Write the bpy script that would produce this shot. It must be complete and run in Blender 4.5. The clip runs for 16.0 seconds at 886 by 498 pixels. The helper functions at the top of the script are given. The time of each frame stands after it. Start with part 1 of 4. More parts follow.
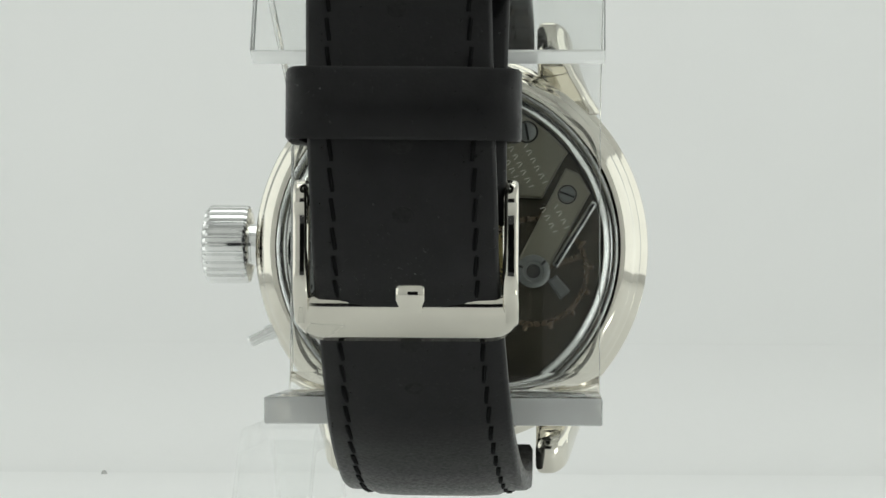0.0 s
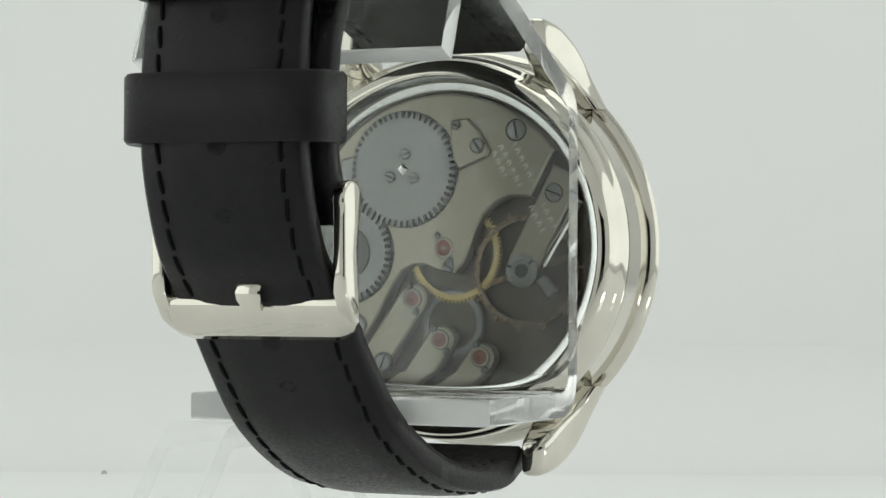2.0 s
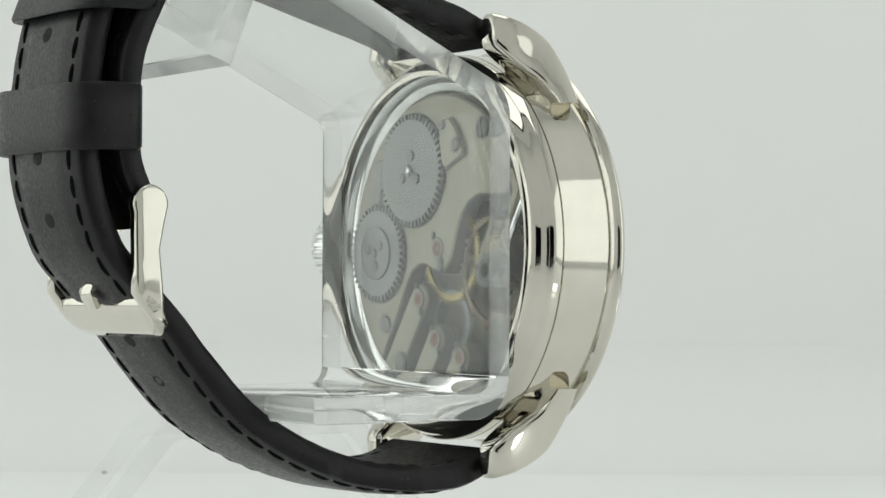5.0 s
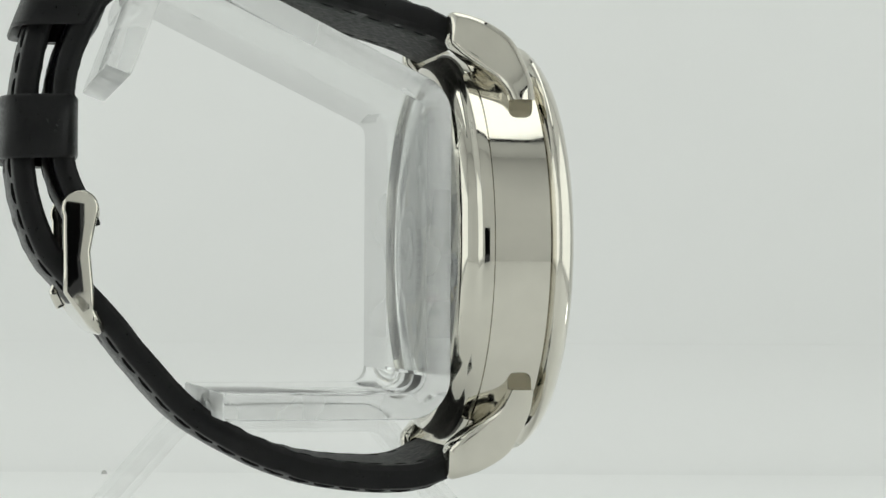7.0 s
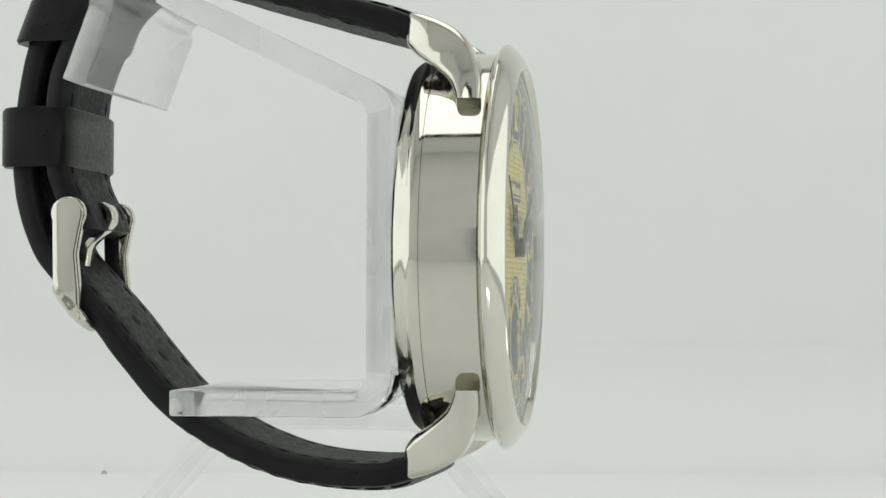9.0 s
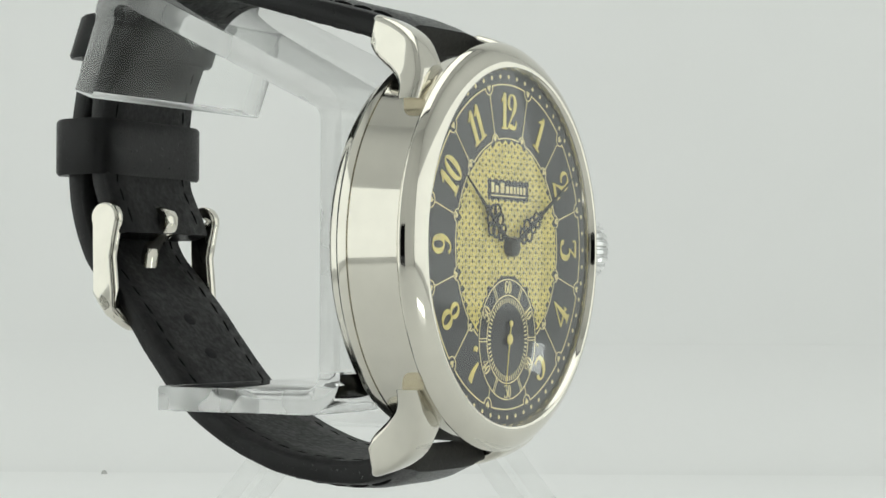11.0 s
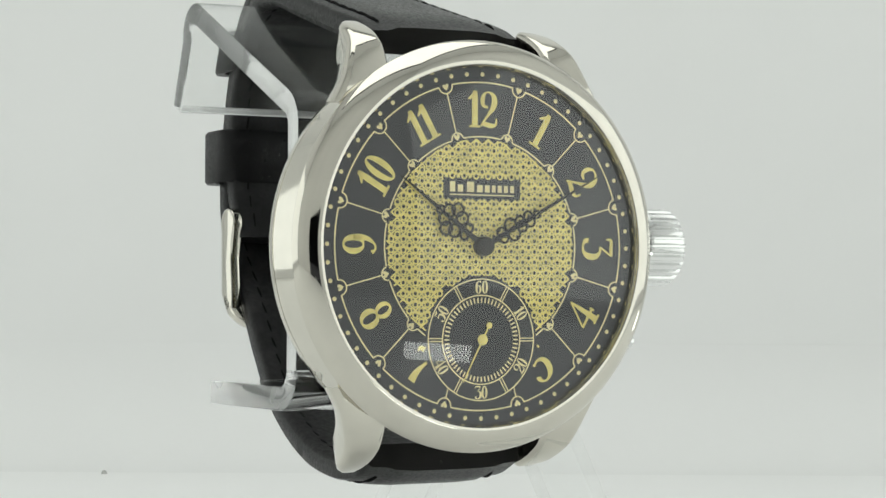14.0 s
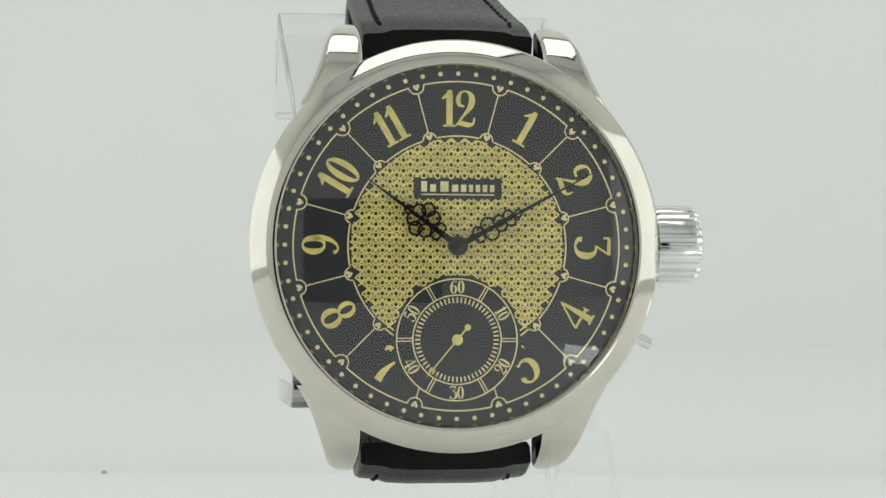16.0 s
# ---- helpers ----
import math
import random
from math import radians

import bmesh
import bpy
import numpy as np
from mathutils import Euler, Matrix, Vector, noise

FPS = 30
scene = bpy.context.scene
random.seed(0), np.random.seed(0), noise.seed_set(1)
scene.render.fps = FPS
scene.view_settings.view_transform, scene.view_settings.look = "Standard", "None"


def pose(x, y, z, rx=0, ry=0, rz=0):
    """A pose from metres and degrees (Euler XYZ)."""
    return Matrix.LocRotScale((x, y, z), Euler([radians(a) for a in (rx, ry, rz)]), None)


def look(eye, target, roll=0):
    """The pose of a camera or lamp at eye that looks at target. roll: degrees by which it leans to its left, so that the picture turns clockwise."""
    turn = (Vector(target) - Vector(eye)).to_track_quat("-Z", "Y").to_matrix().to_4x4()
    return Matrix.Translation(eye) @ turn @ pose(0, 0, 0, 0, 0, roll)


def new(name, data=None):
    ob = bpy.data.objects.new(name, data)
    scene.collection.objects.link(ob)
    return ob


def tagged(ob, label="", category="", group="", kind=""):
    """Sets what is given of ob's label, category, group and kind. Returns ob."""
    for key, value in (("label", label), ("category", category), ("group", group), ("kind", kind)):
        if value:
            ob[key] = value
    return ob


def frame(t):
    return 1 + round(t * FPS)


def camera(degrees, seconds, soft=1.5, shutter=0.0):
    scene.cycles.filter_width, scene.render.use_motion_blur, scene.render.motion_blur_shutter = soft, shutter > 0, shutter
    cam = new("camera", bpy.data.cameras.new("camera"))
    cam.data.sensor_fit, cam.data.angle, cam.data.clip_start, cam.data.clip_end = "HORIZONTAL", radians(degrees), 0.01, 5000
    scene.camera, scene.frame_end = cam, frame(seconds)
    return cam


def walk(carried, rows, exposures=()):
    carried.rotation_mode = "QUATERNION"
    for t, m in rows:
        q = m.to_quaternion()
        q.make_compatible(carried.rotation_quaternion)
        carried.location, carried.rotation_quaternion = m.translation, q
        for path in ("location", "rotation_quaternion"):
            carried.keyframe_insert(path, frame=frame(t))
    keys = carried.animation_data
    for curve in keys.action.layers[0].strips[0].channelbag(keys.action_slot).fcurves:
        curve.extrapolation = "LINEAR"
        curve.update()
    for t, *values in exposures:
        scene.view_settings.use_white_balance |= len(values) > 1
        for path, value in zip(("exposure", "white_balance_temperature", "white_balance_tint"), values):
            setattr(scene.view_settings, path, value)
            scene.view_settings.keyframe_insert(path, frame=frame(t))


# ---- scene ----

# Lengths below are in millimetres times MM. The turning axis of the display is the world z axis.
MM = 0.001
DIAL_Z = 45.0           # height of the dial's centre above the floor


def turn_at(t):
    """Degrees by which the display has turned about its axis at t seconds."""
    return 92.35 - 10.561 * (t - 8)


EYE = Vector((-0.55, -264.0, DIAL_Z - 5.49)) * MM
AIM = pose(EYE.x, EYE.y, EYE.z, 90 + 1.15, 0, 0) @ pose(0, 0, 0, 0, 0, 0.28)
cam = camera(21.69, 16.0, soft=1.5)
walk(cam, [(0, AIM), (16, AIM)], exposures=[(0, 0.0), (16, 0.0)])

# ---- light ----
world = bpy.data.worlds.new("world")
scene.world = world
world.use_nodes = True
world.node_tree.nodes["Background"].inputs["Color"].default_value = (0.9, 0.95, 1.0, 1)
world.node_tree.nodes["Background"].inputs["Strength"].default_value = 0.05


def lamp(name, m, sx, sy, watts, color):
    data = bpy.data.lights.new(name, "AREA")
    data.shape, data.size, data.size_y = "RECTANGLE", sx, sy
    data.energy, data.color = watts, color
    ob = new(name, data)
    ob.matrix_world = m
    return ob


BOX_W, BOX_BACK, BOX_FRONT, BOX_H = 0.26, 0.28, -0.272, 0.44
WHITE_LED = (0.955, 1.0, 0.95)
# the box's lit top, and two unseen side lamps added for low fill light
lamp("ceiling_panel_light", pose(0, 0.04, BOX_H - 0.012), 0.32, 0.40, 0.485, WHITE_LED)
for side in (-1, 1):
    lamp("side_fill_light", pose(side * (BOX_W - 0.012), -0.04, 0.105, 0, side * 90, 0), 0.18, 0.44, 0.17, WHITE_LED)
# two small low lamps stand beside the watch; its crystal mirrors them
lamp("front_lamp", look((0.080, -0.0785, 0.0052), (0, 0, 0.035)), 0.030, 0.007, 0.0024, WHITE_LED)
lamp("rear_lamp", look((0.128, 0.096, 0.011), (0, 0, 0.035)), 0.014, 0.010, 0.0011, WHITE_LED)


# ---- materials ----
def material(name):
    m = bpy.data.materials.new(name)
    m.use_nodes = True
    return m, m.node_tree.nodes, m.node_tree.links, m.node_tree.nodes["Principled BSDF"]


def surface(name, color, rough=0.5, metal=0.0, vary=0.12, scale=400.0, bump=0.0, bump_scale=2000.0, rough_vary=0.1, stretch=(1, 1, 1), spec=0.5):
    """A plain surface with stains at a coarse scale and grain at a fine one."""
    m, nodes, links, b = material(name)
    tc = nodes.new("ShaderNodeTexCoord")
    mp = nodes.new("ShaderNodeMapping")
    mp.inputs["Scale"].default_value = stretch
    links.new(tc.outputs["Object"], mp.inputs["Vector"])
    n1 = nodes.new("ShaderNodeTexNoise")
    n1.inputs["Scale"].default_value, n1.inputs["Detail"].default_value = scale, 6
    n2 = nodes.new("ShaderNodeTexNoise")
    n2.inputs["Scale"].default_value, n2.inputs["Detail"].default_value = bump_scale, 4
    for n in (n1, n2):
        links.new(mp.outputs["Vector"], n.inputs["Vector"])
    ramp = nodes.new("ShaderNodeMapRange")
    ramp.inputs["From Min"].default_value, ramp.inputs["From Max"].default_value = 0.3, 0.7
    ramp.inputs["To Min"].default_value, ramp.inputs["To Max"].default_value = 1 - vary, 1 + vary
    links.new(n1.outputs["Fac"], ramp.inputs["Value"])
    mul = nodes.new("ShaderNodeMix")
    mul.data_type, mul.blend_type = "RGBA", "MULTIPLY"
    mul.inputs["Factor"].default_value = 1
    mul.inputs["A"].default_value = (*color, 1)
    links.new(ramp.outputs["Result"], mul.inputs["B"])
    links.new(mul.outputs["Result"], b.inputs["Base Color"])
    rr = nodes.new("ShaderNodeMapRange")
    rr.inputs["From Min"].default_value, rr.inputs["From Max"].default_value = 0.3, 0.7
    rr.inputs["To Min"].default_value = max(0.0, rough * (1 - rough_vary))
    rr.inputs["To Max"].default_value = rough * (1 + rough_vary)
    links.new(n2.outputs["Fac"], rr.inputs["Value"])
    links.new(rr.outputs["Result"], b.inputs["Roughness"])
    b.inputs["Metallic"].default_value = metal
    b.inputs["Specular IOR Level"].default_value = spec
    if bump:
        bp = nodes.new("ShaderNodeBump")
        bp.inputs["Strength"].default_value, bp.inputs["Distance"].default_value = bump, 0.0001
        links.new(n2.outputs["Fac"], bp.inputs["Height"])
        links.new(bp.outputs["Normal"], b.inputs["Normal"])
    return m


def acrylic(name, tint=(0.985, 0.995, 0.99), rough=0.0, ior=1.49):
    m, nodes, links, b = material(name)
    b.inputs["Base Color"].default_value = (*tint, 1)
    b.inputs["Transmission Weight"].default_value = 1
    b.inputs["Roughness"].default_value = rough
    b.inputs["IOR"].default_value = ior
    return m


def clear_pane(name, gloss=1.0, tint=(0.98, 0.985, 0.98), power=5.0):
    """A thin pane: see-through, with the mirror gloss of glass."""
    m, nodes, links, b = material(name)
    nodes.remove(b)
    out = nodes["Material Output"]
    tr, gl, mix, lw, pw, mu = (nodes.new("ShaderNode" + n) for n in ("BsdfTransparent", "BsdfGlossy", "MixShader", "LayerWeight", "Math", "Math"))
    tr.inputs["Color"].default_value = (*tint, 1)
    gl.inputs["Roughness"].default_value = 0.02
    lw.inputs["Blend"].default_value = 0.5
    pw.operation, pw.inputs[1].default_value = "POWER", power
    mu.operation, mu.use_clamp = "MULTIPLY_ADD", True
    mu.inputs[1].default_value, mu.inputs[2].default_value = 0.9 * min(1.0, 1.3 * gloss), 0.04 * gloss
    links.new(lw.outputs["Facing"], pw.inputs[0])
    links.new(pw.outputs["Value"], mu.inputs[0])
    links.new(mu.outputs["Value"], mix.inputs["Fac"])
    links.new(tr.outputs["BSDF"], mix.inputs[1])
    links.new(gl.outputs["BSDF"], mix.inputs[2])
    links.new(mix.outputs["Shader"], out.inputs["Surface"])
    return m


M_CLOTH = surface("white_box_lining", (0.898, 0.90, 0.898), 0.75, 0, 0.015, 9, 0.1, 900)
M_FLOOR = surface("white_box_floor", (0.943, 0.945, 0.943), 0.6, 0, 0.015, 12, 0.1, 900)
M_FRONT = surface("pale_front_panel", (0.72, 0.718, 0.71), 0.8, 0, 0.03, 12, 0.1, 900)
M_SPOT = surface("grey_speck", (0.55, 0.55, 0.53), 0.8)
M_DARK = surface("dark_room", (0.02, 0.02, 0.022), 0.8)
M_STEEL = surface("polished_steel", (0.665, 0.64, 0.572), 0.06, 1, 0.03, 300, 0.015, 900, 0.5)
M_STEEL2 = surface("bright_steel", (0.84, 0.845, 0.84), 0.12, 1, 0.04, 500, 0.03, 2500, 0.4)
M_LEATHER = surface("black_leather", (0.0055, 0.0055, 0.006), 0.38, 0, 0.25, 500, 0.22, 2600, 0.3, spec=0.25)
M_LINING = surface("worn_leather_lining", (0.011, 0.011, 0.0115), 0.6, 0, 0.5, 350, 0.8, 1500, 0.2, spec=0.3)
M_THREAD = surface("black_thread", (0.004, 0.004, 0.0045), 0.7, 0, 0.2, 900, 0.4, 6000, spec=0.08)
M_HOLE = surface("punched_hole", (0.004, 0.004, 0.004), 0.9)
M_ACRYLIC = acrylic("clear_acrylic", (0.995, 1.0, 0.998), ior=1.43)
M_BASE = clear_pane("thin_clear_acrylic", 0.15, (0.995, 0.998, 0.996))


def frosted_edge(name, share, clear="BsdfGlass"):
    """Sawn acrylic: partly clear, partly scattering white."""
    m, nodes, links, b = material(name)
    out = nodes["Material Output"]
    b.inputs["Base Color"].default_value = (0.94, 0.95, 0.945, 1)
    b.inputs["Roughness"].default_value = 0.25
    tr, mix, tc, n, mr, tl, both = (nodes.new("ShaderNode" + k) for k in (clear, "MixShader", "TexCoord", "TexNoise", "MapRange", "BsdfTranslucent", "MixShader"))
    if clear == "BsdfGlass":
        tr.inputs["IOR"].default_value, tr.inputs["Roughness"].default_value = 1.43, 0.06
    tl.inputs["Color"].default_value = (0.96, 0.97, 0.965, 1)
    both.inputs["Fac"].default_value = 0.5
    links.new(b.outputs["BSDF"], both.inputs[1])
    links.new(tl.outputs["BSDF"], both.inputs[2])
    n.inputs["Scale"].default_value = 90
    mr.inputs["From Min"].default_value, mr.inputs["From Max"].default_value = 0.35, 0.65
    mr.inputs["To Min"].default_value, mr.inputs["To Max"].default_value = share - 0.08, share + 0.08
    links.new(tc.outputs["Object"], n.inputs["Vector"])
    links.new(n.outputs["Fac"], mr.inputs["Value"])
    links.new(mr.outputs["Result"], mix.inputs["Fac"])
    links.new(tr.outputs["BSDF"], mix.inputs[1])
    links.new(both.outputs["Shader"], mix.inputs[2])
    links.new(mix.outputs["Shader"], out.inputs["Surface"])
    return m


M_EDGE = frosted_edge("sawn_acrylic_edge", 0.22)
M_EDGE_LIP = frosted_edge("rough_sawn_acrylic_edge", 0.62)
M_EDGE_FAINT = frosted_edge("polished_acrylic_edge", 0.16, "BsdfTransparent")
M_PANE = clear_pane("clear_acrylic_sheet", 0.8, (0.985, 0.99, 0.987))
M_CRYSTAL = clear_pane("domed_crystal", 1.9)
M_BACK_GLASS = clear_pane("flat_back_glass", 0.7, power=3.4)
M_BLACK_DIAL = surface("black_dial_enamel", (0.026, 0.026, 0.032), 0.38, 0, 0.04, 60, 0.0, 1500, 0.02)
M_GOLD = surface("gilt_print", (0.93, 0.79, 0.27), 0.34, 0.1, 0.15, 700, 0.1, 4000)
M_GOLD_PALE = surface("pale_gilt_print", (0.97, 0.85, 0.48), 0.38, 0.1, 0.12, 700, 0.1, 4000)
M_HAND = surface("black_steel_hand", (0.02, 0.018, 0.016), 0.3, 0.6, 0.2, 900, 0.1, 4000)


# ---- mesh helpers ----
def part(name, bm, mat, parent=None, label="", smooth=True, sharp=35):
    me = bpy.data.meshes.new(name)
    bm.to_mesh(me)
    bm.free()
    me.materials.append(mat)
    if smooth:
        me.shade_smooth()
        me.set_sharp_from_angle(angle=radians(sharp))
    ob = new(name, me)
    ob.parent = parent
    if label:
        ob["label"] = label
    return ob


def empty(name, parent=None):
    ob = new(name)
    ob.empty_display_size = 0.004
    ob.parent = parent
    return ob


def box(bm, x0, x1, y0, y1, z0, z1, bevel=0.0, seg=2):
    vs = bmesh.ops.create_cube(bm, size=1)["verts"]
    for v in vs:
        v.co = Vector((x0 + (v.co.x + 0.5) * (x1 - x0), y0 + (v.co.y + 0.5) * (y1 - y0), z0 + (v.co.z + 0.5) * (z1 - z0))) * MM
    if bevel:
        es = {e for v in vs for e in v.link_edges}
        bmesh.ops.bevel(bm, geom=list(es), offset=bevel * MM, segments=seg, affect="EDGES", profile=0.5)
    return bm


def lathe(bm, prof, seg=96, cx=0.0, cz=0.0, closed=False):
    """Turns a profile of (radius, depth) about the y direction."""
    rings = []
    for r, y in prof:
        if r < 1e-6:
            rings.append([bm.verts.new(Vector((cx, y, cz)) * MM)])
        else:
            rings.append([bm.verts.new(Vector((cx + r * math.cos(2 * math.pi * k / seg), y, cz + r * math.sin(2 * math.pi * k / seg))) * MM) for k in range(seg)])
    pairs = list(zip(rings, rings[1:])) + ([(rings[-1], rings[0])] if closed else [])
    for a, b in pairs:
        for k in range(seg):
            j = (k + 1) % seg
            q = [a[k % len(a)], a[j % len(a)], b[j % len(b)], b[k % len(b)]]
            u = list(dict.fromkeys(q))
            if len(u) > 2:
                bm.faces.new(u)
    bmesh.ops.recalc_face_normals(bm, faces=bm.faces)
    return bm


def slab(bm, outline, y0, y1):
    """A flat plate in the dial's plane with outline points (x, z), from depth y0 to y1."""
    a = [bm.verts.new(Vector((x, y0, z)) * MM) for x, z in outline]
    b = [bm.verts.new(Vector((x, y1, z)) * MM) for x, z in outline]
    bm.faces.new(a)
    bm.faces.new(b[::-1])
    n = len(a)
    for k in range(n):
        bm.faces.new((a[k], b[k], b[(k + 1) % n], a[(k + 1) % n]))
    bmesh.ops.recalc_face_normals(bm, faces=bm.faces)
    return bm


def tube(bm, pts, r, seg=8, cap=True, flat=1.0):
    """A round bar along points (mm); r may be a list."""
    pts = [Vector(p) for p in pts]
    n = len(pts)
    rings = []
    for k, p in enumerate(pts):
        d = (pts[min(k + 1, n - 1)] - pts[max(k - 1, 0)]).normalized()
        u = d.orthogonal() if k == 0 else (u - d * u.dot(d))
        u.normalize()
        v = d.cross(u)
        rr = r[k] if isinstance(r, (list, tuple)) else r
        rings.append([bm.verts.new((p + rr * (u * math.cos(2 * math.pi * j / seg) + v * flat * math.sin(2 * math.pi * j / seg))) * MM) for j in range(seg)])
    for a, b in zip(rings, rings[1:]):
        for j in range(seg):
            bm.faces.new((a[j], a[(j + 1) % seg], b[(j + 1) % seg], b[j]))
    if cap:
        bm.faces.new(rings[0][::-1])
        bm.faces.new(rings[-1])
    return bm


def spline(pts, n):
    """n + 1 points along a smooth line through pts, evenly spaced."""
    P = [np.array(p, float) for p in pts]
    P = [2 * P[0] - P[1]] + P + [2 * P[-1] - P[-2]]
    out = []
    for k in range(1, len(P) - 2):
        for s in np.linspace(0, 1, 24, endpoint=False):
            a, b, c, d = P[k - 1:k + 3]
            out.append(0.5 * (2 * b + (c - a) * s + (2 * a - 5 * b + 4 * c - d) * s * s + (3 * b - a - 3 * c + d) * s ** 3))
    out.append(P[-2])
    out = np.array(out)
    L = np.concatenate([[0], np.cumsum(np.linalg.norm(np.diff(out, axis=0), axis=1))])
    q = np.linspace(0, L[-1], n + 1)
    return np.stack([np.interp(q, L, out[:, k]) for k in range(out.shape[1])], 1)


# ---- the light box ----
def light_box():
    t = 0.006 / MM
    W, B, F, H = BOX_W / MM, BOX_BACK / MM, BOX_FRONT / MM, BOX_H / MM
    ob = part("floor", box(bmesh.new(), -W - t, W + t, F - t, B + t, -t, 0), M_FLOOR, smooth=False)
    tagged(ob, "matt white floor of the photo light box", "floor", kind="structure")
    ob = part("wall_back", box(bmesh.new(), -W, W, B, B + t, 0.1, H), M_CLOTH, smooth=False)
    tagged(ob, "plain white back wall of the photo light box", "wall", kind="structure")
    for name, x0, x1 in (("wall_west", -W - t, -W), ("wall_east", W, W + t)):
        ob = part(name, box(bmesh.new(), x0, x1, F - t, B + t, 0.1, H), M_CLOTH, smooth=False)
        tagged(ob, "plain white side wall of the photo light box", "wall", kind="structure")
    ob = part("ceiling", box(bmesh.new(), -W - t, W + t, F - t, B + t, H + 0.1, H + t), M_CLOTH, smooth=False)
    tagged(ob, "plain white top of the photo light box", "ceiling", kind="structure")
    # black frame round the light panel in the top
    bm = bmesh.new()
    box(bm, -168, 168, -176, -162, H - 14, H - 2)
    box(bm, -168, 168, 240, 254, H - 14, H - 2)
    for x in (-168, 161):
        box(bm, x, x + 7, -162, 240, H - 14, H - 2)
    ob = part("trim_panel_frame", bm, M_DARK, smooth=False)
    tagged(ob, "black frame round the light panel in the top", "trim", kind="structure")
    # front wall with the opening through which the film is taken
    bm = bmesh.new()
    ez, ho, hh = EYE.z / MM, 62, 52
    box(bm, -W, -ho, F - t, F, 0.1, H)
    box(bm, ho, W, F - t, F, 0.1, H)
    box(bm, -ho, ho, F - t, F, ez + hh, H)
    ob = part("wall_front", bm, M_FRONT, smooth=False)
    tagged(ob, "pale grey front wall of the light box with a viewing opening", "wall", kind="structure")
    bm = bmesh.new()
    box(bm, -ho - 60, ho + 60, F - 300, F - 296, -6, ez + hh + 100)
    ob = part("backdrop", bm, M_DARK, smooth=False)
    tagged(ob, "dark room behind the light box opening", "backdrop", kind="structure")
    # rounded foot where the back wall's lining runs out onto the floor
    bm = bmesh.new()
    r = 28.0
    pts = [(B - r - 3, 0.01)] + [(B - r + r * math.sin(a), r - r * math.cos(a) + 0.03) for a in np.linspace(0.1, math.pi / 2, 9)] + [(B - 0.04, r + 0.5)]
    rows_ = [[bm.verts.new(Vector((x, y, z)) * MM) for y, z in pts] for x in (-W, W)]
    for k in range(len(pts) - 1):
        bm.faces.new((rows_[0][k], rows_[1][k], rows_[1][k + 1], rows_[0][k + 1]))
    ob = part("trim_cove", bm, M_CLOTH)
    tagged(ob, "rounded white foot of the light box lining", "trim", kind="structure")
    bm = bmesh.new()
    lathe(bm, [(0, -0.8), (0.4, -0.7), (0.6, -0.3), (0.65, 0), (0, 0.05)], 12)
    for v in bm.verts:
        v.co = Vector((v.co.x, v.co.z * 0.8, -v.co.y + 0.00002))
    ob = part("speck", bm, M_SPOT)
    ob.matrix_world = pose(-0.0746, 0.244, 0.0)
    tagged(ob, "small grey speck of dirt on the white floor", "speck")


light_box()

# ---- the watch ----
ROOT = pose(0, 0, DIAL_Z * MM)
watch = empty("wristwatch")
watch.matrix_world = ROOT
tagged(watch, "steel wristwatch with black and gold dial on a black leather strap", "wristwatch")


def case():
    prof = [(19.3, 3.0), (19.4, 3.35), (19.8, 3.35), (20.4, 3.15), (20.9, 2.7), (21.2, 2.1), (21.35, 1.75), (21.5, 1.55), (21.8, 1.3), (21.95, 1.0), (21.97, 0.12), (21.75, 0.06), (21.75, -0.04), (21.97, -0.1), (21.97, -2.5), (21.93, -6.1),
            (21.6, -6.3), (21.6, -6.45), (19.6, -6.5), (19.6, 2.6)]
    body = part("case", lathe(bmesh.new(), prof, 144, closed=True), M_STEEL, watch, "polished steel case band and back ring")
    prof = [(21.7, -6.15), (22.1, -6.3), (22.6, -6.55), (22.9, -6.8), (23.0, -7.05), (22.92, -7.28), (22.55, -7.75), (22.0, -8.25), (21.3, -8.7), (20.7, -8.95), (20.4, -9.02), (20.15, -8.95), (20.05, -8.7), (19.9, -8.5), (19.85, -7.7), (19.85, -6.5)]
    part("bezel", lathe(bmesh.new(), prof, 160, closed=True), M_STEEL, watch, "polished domed steel bezel")
    prof = [(20.0, -8.3)] + [(20.0 * math.sin(a) / math.sin(0.265), -8.3 - 2.25 * (math.cos(a) - math.cos(0.265)) / (1 - math.cos(0.265))) for a in np.linspace(0.265, 0, 22)]
    ob = part("crystal", lathe(bmesh.new(), prof, 96), M_CRYSTAL, watch, "clear domed glass crystal")
    ob.visible_shadow = False
    return body


